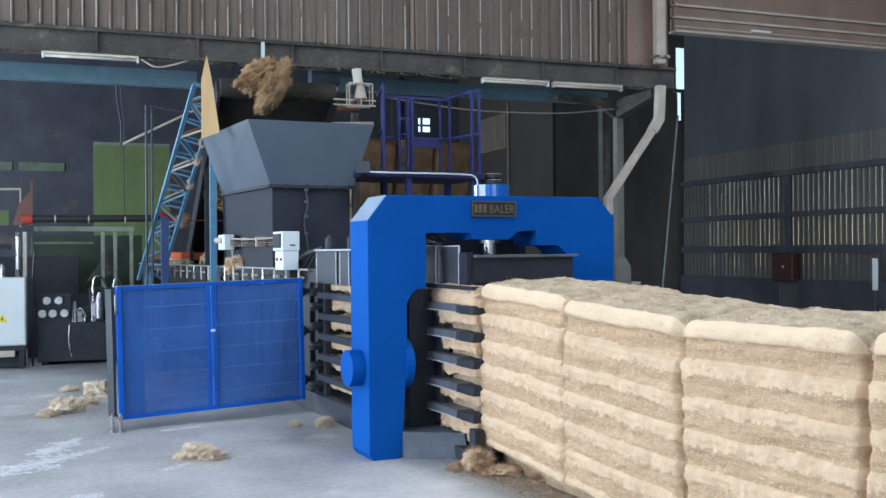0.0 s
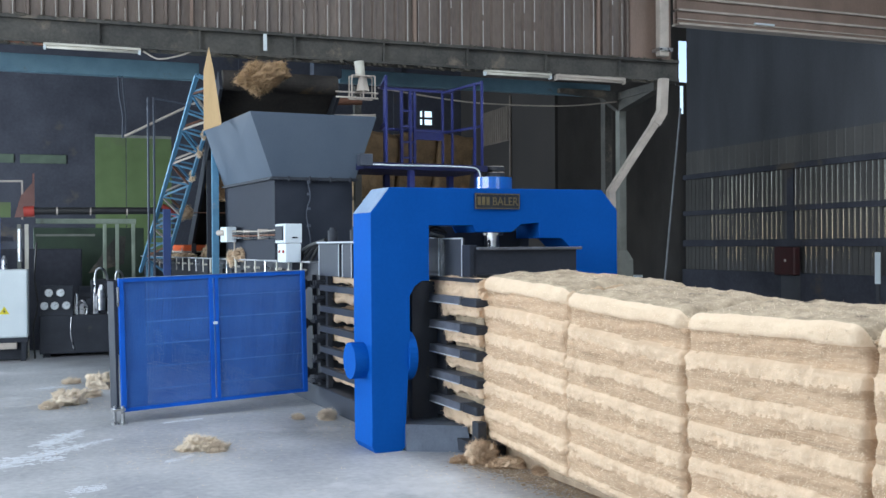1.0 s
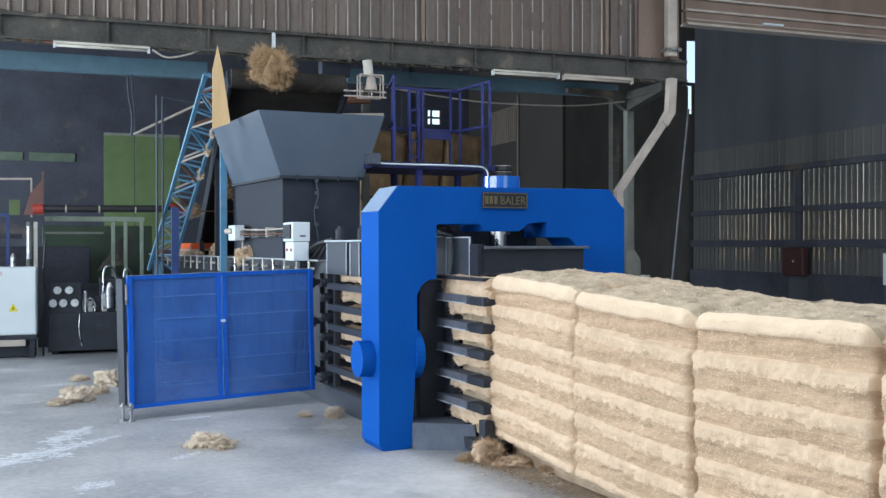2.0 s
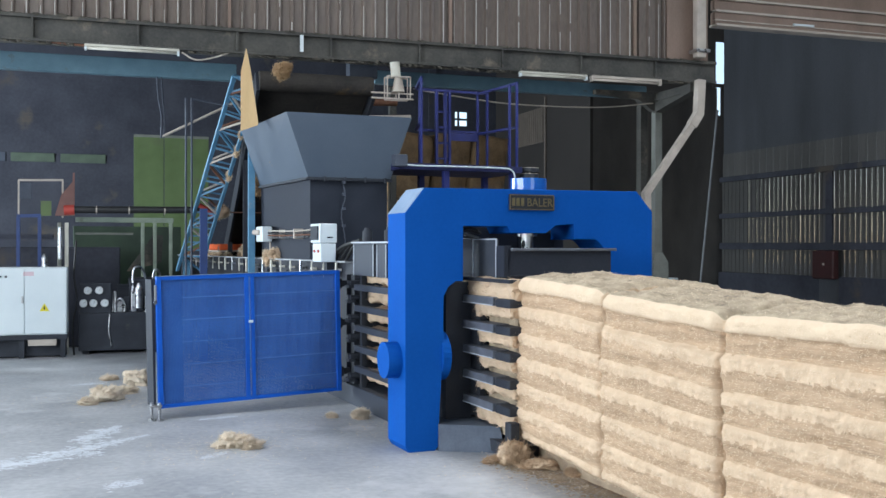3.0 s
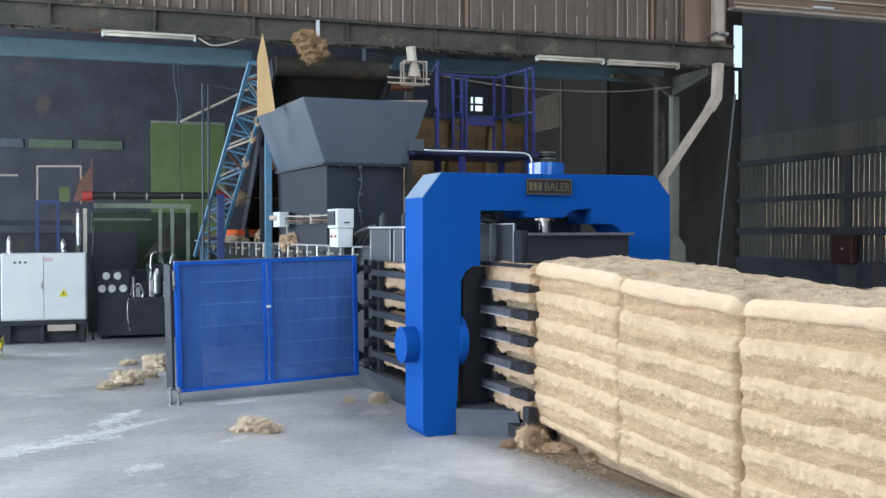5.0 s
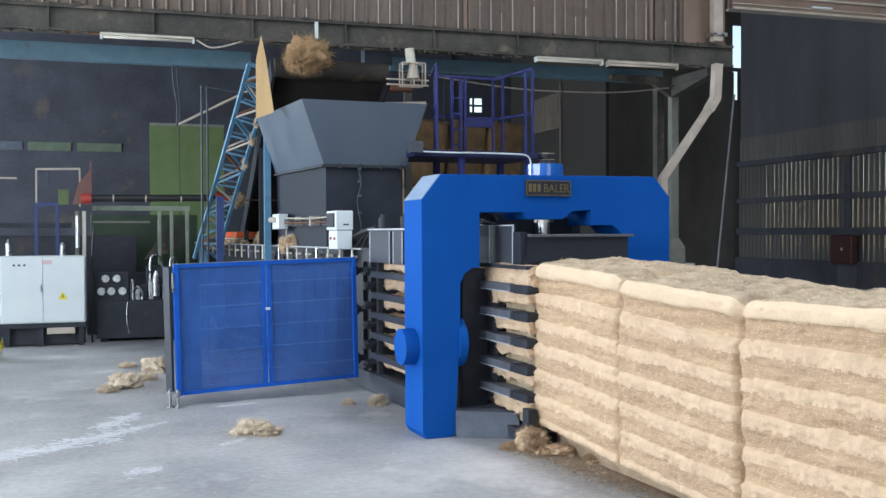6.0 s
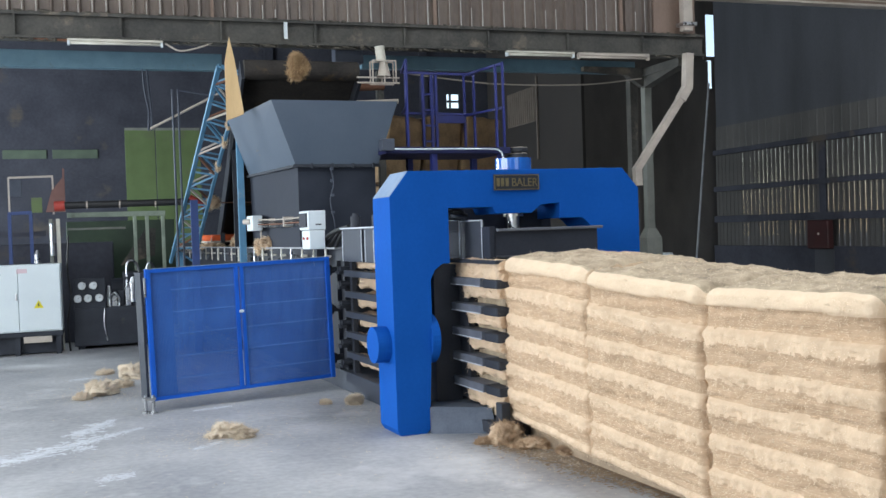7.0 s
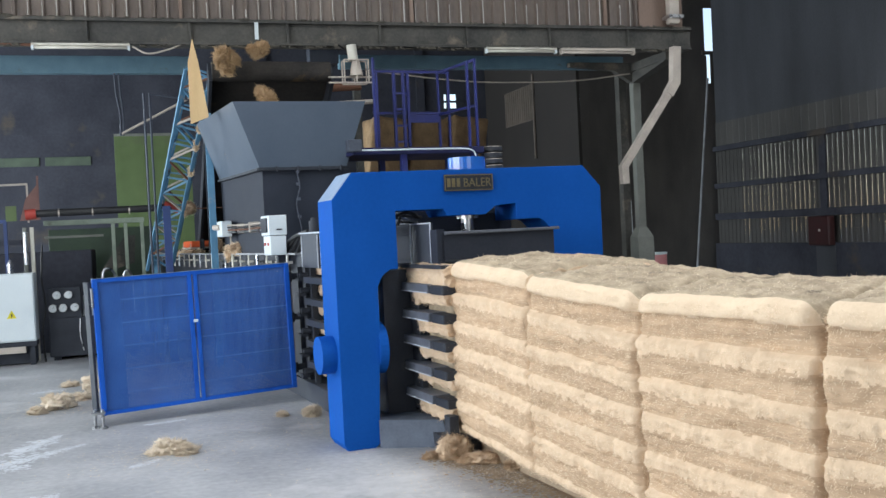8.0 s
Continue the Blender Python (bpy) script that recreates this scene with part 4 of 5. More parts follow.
def build_bale(m, tops, feet, joints, L=1.155, w=1.10, seed=0):
    """tops and feet: heights of the skin's upper and lower side at the two ends; joints: how deep the two end seams are."""
    p = thing("bale", "pressed bale of pale fibre with ridged sides and dusty top", "bale", m, group="row of pressed bales")
    rng = random.Random(seed)
    off = Vector((seed * 3.7, seed * 1.9, seed * 5.3))
    h, low = 1.214, 0.186                # section as it leaves the outlet
    ns, nt = 400, 110
    bm = bmesh.new()
    zones = {}
    rings = []
    for j in range(nt + 1):
        t = j / nt
        y = -t * L
        e = min(t, 1 - t) * L            # distance from the end
        deep = joints[0] if t < 0.5 else joints[1]
        pinch = deep * (0.045 * math.exp(-(e / 0.014) ** 2) + 0.010 * math.exp(-(e / 0.05) ** 2))
        lip = (0.4 + deep) * 0.046 * math.exp(-(e / 0.040) ** 2)
        z_top, z_foot = tops[0] + (tops[1] - tops[0]) * t, feet[0] + (feet[1] - feet[0]) * t
        ring = []
        for i in range(ns):
            x, z, nx, nz = bale_point(i / ns, w, h, L, t, off)
            gr, zone = 0.0, 0
            zz = z + low
            c = Vector((x, y, z)) + off
            if abs(nx) > 0.05:
                zw = zz + 0.018 * noise.noise(Vector((y * 2.3, seed * 4.0, 1.0))) + 0.008 * noise.noise(c * 9)
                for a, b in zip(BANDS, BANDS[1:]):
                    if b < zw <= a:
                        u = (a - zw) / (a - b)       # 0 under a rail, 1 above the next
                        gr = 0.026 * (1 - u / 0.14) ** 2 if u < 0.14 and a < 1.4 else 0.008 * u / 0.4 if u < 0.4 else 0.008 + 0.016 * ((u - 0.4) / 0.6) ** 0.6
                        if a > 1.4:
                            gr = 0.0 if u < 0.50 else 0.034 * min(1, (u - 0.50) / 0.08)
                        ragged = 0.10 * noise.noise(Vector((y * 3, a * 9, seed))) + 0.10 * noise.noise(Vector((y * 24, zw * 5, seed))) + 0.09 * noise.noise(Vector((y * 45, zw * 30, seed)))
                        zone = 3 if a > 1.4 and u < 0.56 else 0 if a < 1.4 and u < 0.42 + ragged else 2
            bulge = 0.020 * noise.noise(c * 2.3) + 0.014 * noise.noise(c * 6) + 0.013 * noise.noise(Vector((c.x, c.y * 0.7, c.z * 1.3)) * 15) + 0.011 * noise.noise(Vector((c.x, c.y * 0.6, c.z * 1.5)) * 38)
            bulge += 0.018 * max(nz, 0) * noise.noise(c * 4.5)
            if zone == 3 or zz < 0.32:
                bulge *= 0.32 if zone == 3 else 0.5
            if zone == 2 and abs(nx) > 0.7:
                bulge += 0.013 * noise.noise(Vector((c.y * 3.5, c.z * 30, c.x)))
            if zone == 0 and abs(nx) > 0.7:
                bulge += 0.009 * noise.noise(Vector((c.y * 27, c.z * 5, c.x)))
            q = Vector((x, y + 0.016 * noise.noise(Vector((z * 3.1, x * 2, seed + 9 * round(t)))) * (2 * abs(t - 0.5)) ** 4, z))
            squeeze = max(pinch, lip) if zone == 3 or nz > 0.3 else pinch
            q.x += nx * (bulge - gr * abs(nx) - squeeze)
            q.z += nz * bulge - max(nz, 0) * squeeze * 0.9
            if nz > 0:
                q.z += nz * 0.035 * math.sin(math.pi * min(max(x / w, 0), 1))
            q.z = max(z_foot + max(q.z, 0.0) * (z_top - z_foot) / h, 0.001)
            v = bm.verts.new(q)
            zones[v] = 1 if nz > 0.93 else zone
            ring.append(v)
        rings.append(ring)
    for a, b in zip(rings, rings[1:]):
        for i in range(ns):
            k = (i + 1) % ns
            f = bm.faces.new((a[i], b[i], b[k], a[k]))
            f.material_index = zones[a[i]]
            f.smooth = True
    # flat pressed ends, closed in rings towards the middle
    for ring, y in ((rings[0], 0.0), (rings[-1], -L)):
        mid = Vector((w / 2, y, 0.65))
        last = ring
        for sc in (0.93, 0.8, 0.6, 0.35, 0.12):
            nxt = []
            for v in ring:
                q = mid + (v.co - mid) * sc
                q.y = y + 0.02 * noise.noise(Vector((q.x, seed, q.z)) * 5) + 0.012 * noise.noise(Vector((q.x, seed, q.z)) * 17)
                nxt.append(bm.verts.new(q))
            for i in range(ns):
                bm.faces.new((last[i], last[(i + 1) % ns], nxt[(i + 1) % ns], nxt[i])).smooth = True
            last = nxt
        tip = bm.verts.new(mid)
        for i in range(ns):
            bm.faces.new((last[i], last[(i + 1) % ns], tip))
    bmesh.ops.recalc_face_normals(bm, faces=bm.faces[:])
    bm.normal_update()
    skin = [(v.co.copy(), v.normal.copy()) for r in rings for v in r if v.co.z > 0.1 and v.co.x < w * 0.75]
    part("pressed_block", bm, [FIBRE, FIBRE_TOP, FIBRE_TAN, FIBRE_EDGE], p)
    # loose strands standing off the skin
    bm = bmesh.new()
    for k in range(15000):
        c, n = rng.choice(skin)
        d = (Vector((rng.gauss(0, 0.5), rng.gauss(0, 0.8), rng.gauss(-0.15, 0.8))) + n * 0.5).normalized()
        if n.z > 0.5 and (k % 6 or c.x < 0.06):
            continue
        if n.z > 0.5:
            d = (d + Vector((0, 0, -0.45))).normalized()
        ln, wd = rng.uniform(0.006, 0.020), rng.uniform(0.0008, 0.0018)
        sd = d.cross(n)
        if sd.length < 1e-3:
            continue
        sd = sd.normalized() * wd
        b0 = c + n * 0.001
        e0 = c + d * ln + n * 0.006
        vs = [bm.verts.new(b0 - sd), bm.verts.new(b0 + sd), bm.verts.new(e0)]
        bm.faces.new(vs)
    tagged(part("fuzz", bm, STRAND, p, "loose pale strands on the bale"), kind="stuff")
    return p


# the row leaves the outlet straight, then bends gently aside
bx, by, heading = 0.64, -0.56, 0.0
ROW = ((0.3, (1.395, 1.345), (0.175, 0.10), (0.3, 0.35)), (0.6, (1.325, 1.265), (0.10, 0.045), (0.35, 0.8)), (3.5, (1.26, 1.272), (0.04, 0.0), (0.8, 1.5)),
       (9.0, (1.27, 1.265), (0.0, 0.0), (1.5, 1.0)), (8.0, (1.26, 1.26), (0.0, 0.0), (1.0, 1.0)))
for k, (turn, tops, feet, joints) in enumerate(ROW):
    heading += turn
    build_bale(MACHINE @ pose(bx, by, 0, 0, 0, heading), tops, feet, joints, seed=k + 1)
    step = 1.17
    bx += step * math.sin(radians(heading))
    by -= step * math.cos(radians(heading))
bm = bmesh.new()
hull8(bm, [(0.80, -3.0, 0), (1.6, -3.0, 0), (1.6, -0.66, 0), (0.80, -0.66, 0)], [(0.80, -3.0, 0.036), (1.6, -3.0, 0.036), (1.6, -0.66, 0.165), (0.80, -0.66, 0.165)])
row = structure("bale_track", bm, FIBRE_DUST, "low sloping track buried in fibre dust under the bales", "track")
row.matrix_world = MACHINE


# ---- conveyor and loose fibre ----
HEAD, TAIL = Vector((0, 13.25, 3.62)), Vector((0, 17.9, 0.85))


def build_conveyor():
    p = thing("conveyor", "sky blue lattice conveyor rising to the hopper", "conveyor")
    d = (HEAD - TAIL).normalized()
    up = Vector((0, -d.z, d.y)) if d.y < 0 else Vector((0, d.z, -d.y))
    up = Vector((0, -up.y, -up.z)) if up.z < 0 else up
    L = (HEAD - TAIL).length
    for x in (2.78, 4.35):
        X = Vector((x, 0, 0))
        part("side_board", B(bar, X + TAIL + up * 0.2, X + HEAD + up * 0.2, 0.04, 0.3), BLACK, p)
    # open lattice boom on the near side
    c = [(Vector((1.92, 15.9, 1.25)), Vector((2.50, 13.6, 3.87))), (Vector((2.26, 15.9, 1.25)), Vector((2.80, 13.6, 3.75))),
         (Vector((1.98, 16.3, 1.35)), Vector((2.56, 13.95, 3.95))), (Vector((2.32, 16.3, 1.35)), Vector((2.86, 13.95, 3.85)))]
    for a, b in c:
        part("chord", B(bar, a, b, 0.042, 0.042), SKYBLUE, p)
    n = 12
    for q, r in ((0, 1), (2, 3), (0, 2), (1, 3)):
        for k in range(n):
            a0, a1 = c[q][0].lerp(c[q][1], k / n), c[q][0].lerp(c[q][1], (k + 1) / n)
            b0, b1 = c[r][0].lerp(c[r][1], k / n), c[r][0].lerp(c[r][1], (k + 1) / n)
            part("lattice_bar", B(bar, a0 if k % 2 else b0, b1 if k % 2 else a1, 0.026, 0.026), (SKYBLUE, RUST, PIPE, SKYBLUE, PIPE)[(k + q) % 5], p)
            part("lattice_rung", B(bar, a1, b1, 0.025, 0.025), SKYBLUE, p)
    part("boom_leg", B(bar, (2.06, 15.95, 0.0), (2.06, 15.95, 1.4), 0.1, 0.1), SKYBLUE, p)
    bm = bmesh.new()
    m = Matrix.Translation((HEAD + TAIL) / 2 + Vector((3.565, 0, 0)) + up * 0.22) @ d.to_track_quat("Y", "Z").to_matrix().to_4x4() @ Matrix.Diagonal((1.5, L - 0.15, 0.05, 1))
    bmesh.ops.create_cube(bm, size=1.0, matrix=m)
    part("belt", bm, BELT, p, "black rubber belt")
    part("head_drum", B(rod, HEAD + up * 0.2 + Vector((2.8, 0, 0)), HEAD + up * 0.2 + Vector((4.32, 0, 0)), 0.13, 24), BELT, p, smooth=False)
    for x in (2.78, 4.35):
        for t in (0.3, 0.72):
            q = TAIL + d * (L * t)
            part("conveyor_leg", B(bar, (x, q.y, 0), (x, q.y, q.z), 0.07, 0.07), BLACK, p)
    part("front_leg", B(bar, (2.745, 13.66, 0.0), (2.745, 13.66, 3.3), 0.085, 0.085), SKYBLUE, p)
    part("side_leg", B(bar, (2.20, 14.6, 0.0), (2.20, 14.6, 2.15), 0.10, 0.1), DKBLUE, p, "dark blue conveyor leg")


def fluff(bm, rx, ry, rz, seed, rough=0.3, strands=4500, sub=4, reach=0.10, hair=0.0022):
    """An uneven tuft of fibre about the origin."""
    rng = random.Random(seed)
    off = Vector((seed * 1.7, seed * 2.3, seed))
    base = []
    lobes = [(Vector((0, 0, 0)), 0.78)] + [(Vector((rng.uniform(-0.62, 0.62), rng.uniform(-0.5, 0.5), rng.uniform(-0.62, 0.62))), rng.uniform(0.3, 0.55)) for _ in range(6)]
    for c0, s in lobes:
        r = bmesh.ops.create_icosphere(bm, subdivisions=sub, radius=1.0)
        for v in r["verts"]:
            n = v.co.normalized()
            w = n + off + c0 * 3
            k = 1 + rough * 1.2 * noise.noise(w * 1.7) + rough * 0.7 * noise.noise(w * 4) + rough * 0.4 * noise.noise(w * 9) + 0.06 * noise.noise(w * 21)
            q = c0 + n * s * max(0.3, k)
            v.co = Vector((q.x * rx, q.y * ry, q.z * rz))
            base.append(v.co.copy())
    for f in bm.faces:
        f.smooth = True
    for k in range(strands):
        c = rng.choice(base)
        n = c.normalized()
        d = (n * 0.7 + Vector((rng.gauss(0, 0.6), rng.gauss(0, 0.6), rng.gauss(0, 0.6)))).normalized()
        s = d.cross(Vector((rng.random(), rng.random(), rng.random()))).normalized() * hair
        ln = rng.uniform(0.25, 1.0) * reach
        m1 = c + d * ln * 0.5
        e = m1 + (d + Vector((rng.gauss(0, 0.5), rng.gauss(0, 0.5), rng.gauss(-0.25, 0.5)))).normalized() * ln * 0.5
        a0, a1, b0, b1 = (bm.verts.new(q) for q in (c * 0.96 - s, c * 0.96 + s, m1 - s, m1 + s))
        for f in (bm.faces.new((a0, a1, b1, b0)), bm.faces.new((b0, b1, bm.verts.new(e)))):
            f.material_index = 1


# size (x, z), then seconds with x, depth and height; each tuft rides the belt up, tips over and drops into the hopper
TUFTS = (
    ((0.22, 0.46), [(0, 3.40, 12.9, 3.77), (0.2, 3.49, 12.9, 3.62), (0.4, 3.51, 12.85, 3.15), (0.6, 3.5, 12.8, 2.75)]),
    ((0.36, 0.15), [(0, 3.26, 12.95, 3.95), (0.4, 3.36, 12.9, 3.98), (0.8, 3.37, 12.9, 3.91), (1.0, 3.35, 12.9, 3.81), (1.2, 3.32, 12.9, 3.76), (1.5, 3.32, 12.85, 3.2), (1.8, 3.35, 12.8, 2.8)]),
    ((0.26, 0.22), [(0.4, 3.05, 14.0, 3.55), (1.0, 3.20, 12.95, 3.78), (1.2, 3.25, 12.9, 3.72), (1.6, 3.2, 12.85, 2.8)]),
    ((0.33, 0.33), [(1.4, 3.3, 13.8, 3.6), (1.9, 3.30, 12.95, 3.92), (2.3, 3.33, 12.9, 3.77), (2.5, 3.41, 12.9, 3.68), (2.7, 3.47, 12.9, 3.45), (2.9, 3.46, 12.85, 3.0), (3.2, 3.4, 12.8, 2.75)]),
    ((0.13, 0.12), [(2.5, 3.1, 13.7, 3.6), (2.9, 3.04, 12.9, 3.95), (3.1, 2.98, 12.9, 3.65), (3.3, 2.95, 12.85, 3.1), (3.5, 3.1, 12.8, 2.8)]),
    ((0.12, 0.11), [(3.1, 3.3, 13.7, 3.6), (3.4, 3.31, 12.9, 3.98), (3.5, 3.32, 12.9, 3.85), (3.7, 3.35, 12.9, 3.51), (3.9, 3.36, 12.85, 2.95), (4.1, 3.36, 12.8, 2.75)]),
    ((0.18, 0.15), [(3.3, 3.0, 13.7, 3.6), (3.7, 2.99, 12.95, 3.97), (3.9, 3.01, 12.9, 4.02), (4.1, 3.0, 12.9, 4.05), (4.3, 3.02, 12.9, 4.08), (4.5, 3.01, 12.9, 4.10), (4.7, 3.02, 12.9, 4.10), (4.9, 3.08, 12.9, 4.08), (5.1, 3.16, 12.9, 4.02), (5.2, 3.19, 12.9, 3.98), (5.5, 3.22, 12.9, 3.7), (5.8, 3.25, 12.85, 2.8)]),
    ((0.22, 0.19), [(4.2, 3.15, 13.8, 3.5), (4.7, 3.17, 12.98, 3.90), (4.9, 3.22, 12.95, 3.95), (5.1, 3.27, 12.9, 3.94), (5.2, 3.28, 12.9, 3.90), (5.6, 3.3, 12.85, 3.5), (5.9, 3.3, 12.8, 2.8)]),
    ((0.38, 0.31), [(5.5, 3.2, 13.8, 3.6), (6.0, 3.18, 12.95, 3.92), (6.3, 3.19, 12.9, 3.86), (6.5, 3.27, 12.9, 3.69), (6.7, 3.47, 12.9, 3.52), (6.9, 3.57, 12.85, 2.95), (7.1, 3.55, 12.8, 2.75)]),
    ((0.17, 0.19), [(5.8, 3.5, 13.8, 3.6), (6.3, 3.50, 12.9, 3.92), (6.5, 3.50, 12.9, 3.90), (6.7, 3.56, 12.9, 3.84), (6.9, 3.45, 12.9, 3.77), (7.1, 3.40, 12.9, 3.72), (7.3, 3.38, 12.9, 3.45), (7.4, 3.39, 12.88, 3.05), (7.6, 3.4, 12.8, 2.75)]),
    ((0.13, 0.19), [(6.9, 3.2, 13.7, 3.6), (7.3, 3.27, 12.9, 3.84), (7.5, 3.34, 12.9, 3.88), (7.8, 3.46, 12.9, 3.76), (8.0, 3.42, 12.9, 3.40)]),
    ((0.2, 0.15), [(7.0, 3.0, 13.7, 3.6), (7.5, 3.03, 12.95, 3.85), (7.8, 2.96, 12.9, 3.95), (8.0, 2.93, 12.9, 3.88)]),
    ((0.15, 0.13), [(7.2, 3.5, 13.8, 3.5), (7.8, 3.50, 12.98, 3.92), (8.0, 3.36, 12.9, 3.99)]),
)
tufts = []
for k, ((rx, rz), rows) in enumerate(TUFTS):
    bm = bmesh.new()
    fluff(bm, rx * 0.80, rx * 0.62, rz * 0.84, seed=k + 11, rough=0.55, strands=8000, reach=0.34 * min(rx, rz) + 0.02, hair=0.0018)
    o = tagged(part("fibre_tuft", bm, [COIR, COIR_HAIR]), "loose brown fibre tuft tumbling from the conveyor into the hopper", "fibre tuft", "falling fibre")
    tufts.append((o, rows))

build_conveyor()


# ---- rear bay machinery ----
def build_cabinet():
    p = thing("electrical_cabinet", "white two-door electrical cabinet on a dark stand", "cabinet", pose(-0.79, 15.62, 0))
    part("body", B(box, 0, 1.15, 0.0, 0.42, 0.34, 1.31, 0.012), WHITE, p)
    for x0, x1 in ((0.015, 0.572), (0.580, 1.135)):
        d = part("door", B(box, x0, x1, -0.018, -0.002, 0.36, 1.295, 0.006), WHITE, p)
        if x0 < 0.3:
            part("door_lock", B(box, 0.535, 0.56, -0.035, -0.018, 0.80, 0.90, 0.005), STEEL, d)
    for x in (0.19, 0.26, 0.33):
        part("push_button", B(rod, (x, -0.018, 1.18), (x, -0.035, 1.18), 0.016, 12), BLACK, p)
    bm = bmesh.new()
    prism(bm, [(0.775, 0.68), (0.905, 0.68), (0.84, 0.795)], -0.023, -0.019)
    s = part("warning_sign", bm, YELLOW, p, "yellow triangular warning sign")
    part("bolt_symbol", B(prism, [(0.835, 0.75), (0.85, 0.75), (0.842, 0.725), (0.856, 0.725), (0.835, 0.69), (0.84, 0.715), (0.826, 0.715)], -0.027, -0.0235), BLACK, s)
    part("paper_label", B(box, 0.56, 0.70, -0.0225, -0.019, 1.19, 1.25), LABEL, p, "small faded label")
    bm = bmesh.new()
    box(bm, 0.0, 1.15, 0.02, 0.40, 0.27, 0.335)
    part("stand_top", bm, BLACK, p)
    for x in (0.05, 0.5, 1.05):
        part("stand_leg", B(box, x, x + 0.07, 0.05, 0.12, 0.0, 0.27), BLACK, p)
    # black block added for the shade under the cabinet
    part("stand_shade_fill", B(box, 0.02, 1.13, 0.14, 0.38, 0.02, 0.27), BLACK, p)
    part("stand_drawer", B(box, 0.62, 1.0, 0.0, 0.3, 0.18, 0.27, 0.005), PIPE, p, "pale grey tray")
    for x, h in ((0.10, 0.25), (0.83, 0.20)):
        bm = bmesh.new()
        rod(bm, (x, 0.2, 1.31), (x, 0.2, 1.31 + h * 0.7), 0.04, 14)
        rod(bm, (x, 0.2, 1.31 + h * 0.69), (x, 0.2, 1.31 + h), 0.04, 14, 0.012)
        part("filter_bottle", bm, STEEL, p, "small metal bottle on the cabinet")


def build_power_unit():
    p = thing("hydraulic_unit", "black hydraulic power unit with round gauges and pipework", "hydraulic unit", pose(0.5, 15.95, 0))
    part("tank", B(box, 0.0, 1.25, 0.0, 1.1, 0.05, 0.62, 0.015), BLACK, p)
    for x in (0.05, 1.1):
        part("foot", B(box, x, x + 0.1, 0.05, 1.0, 0.0, 0.06), BLACK, p)
    part("gauge_board", B(box, 0.02, 0.46, 0.02, 0.07, 0.62, 1.06, 0.006), BLACK, p)
    for x, z in ((0.13, 0.955), (0.29, 0.955), (0.07, 0.765), (0.21, 0.765), (0.37, 0.765)):
        g = part("gauge", B(rod, (x, 0.02, z), (x, -0.025, z), 0.058, 24), STEEL, p, "round pressure gauge")
        part("dial", B(rod, (x, -0.0255, z), (x, -0.030, z), 0.047, 24), GLASSY, g)
        part("needle", B(bar, (x, -0.032, z), (x + 0.03, -0.032, z + 0.025), 0.006, 0.003), BLACK, g)
    # dark box added to keep the space between the posts dark
    part("dark_filler", B(box, 0.72, 1.2, 0.3, 1.0, 0.62, 1.12, 0.03), BLACK, p)
    part("accumulator", B(rod, (0.86, 0.05, 0.68), (0.86, 0.05, 0.98), 0.06, 18), STEEL, p, "bare metal cylinder")
    part("accumulator_cap", B(rod, (0.86, 0.05, 0.98), (0.86, 0.05, 1.06), 0.05, 18, 0.02), STEEL, p)
    part("motor", B(rod, (0.55, 0.55, 0.83), (1.05, 0.55, 0.83), 0.2, 24), BLACK, p)
    rng = random.Random(2)
    for k in range(10):
        x0, y0 = rng.uniform(0.5, 1.15), rng.uniform(0.05, 0.5)
        bm = bmesh.new()
        x1 = min(1.2, max(0.45, x0 + rng.uniform(-0.4, 0.4)))
        h = rng.uniform(0.75, 1.3)
        hose(bm, [(x0, y0, 0.6), (x0, y0, h - 0.1), ((x0 + x1) / 2, y0, h), (x1, y0 + 0.1, h - 0.15), (x1, y0 + 0.12, 0.6)], 0.018)
        part("hydraulic_pipe", bm, STEEL if k % 2 else RUBBER, p, smooth=True)
    for k in range(6):
        x0 = 0.55 + 0.1 * k
        part("valve_block", B(box, x0, x0 + 0.075, 0.1, 0.2, 0.62, 0.78 + 0.07 * (k % 3), 0.006), STEEL if k % 2 == 0 else BLACK, p)
    bm = bmesh.new()
    hose(bm, [(-0.03, -0.02, 1.7), (-0.06, -0.02, 1.2), (-0.02, -0.02, 0.8), (-0.08, -0.02, 0.45), (-0.06, -0.02, 0.0)], 0.014)
    part("drop_cable", bm, RUBBER, p)
    bm = bmesh.new()
    hose(bm, [(0.44, -0.012, 0.6), (0.43, -0.012, 0.35), (0.47, -0.012, 0.12)], 0.008)
    part("thin_pipe", bm, STEEL, p)


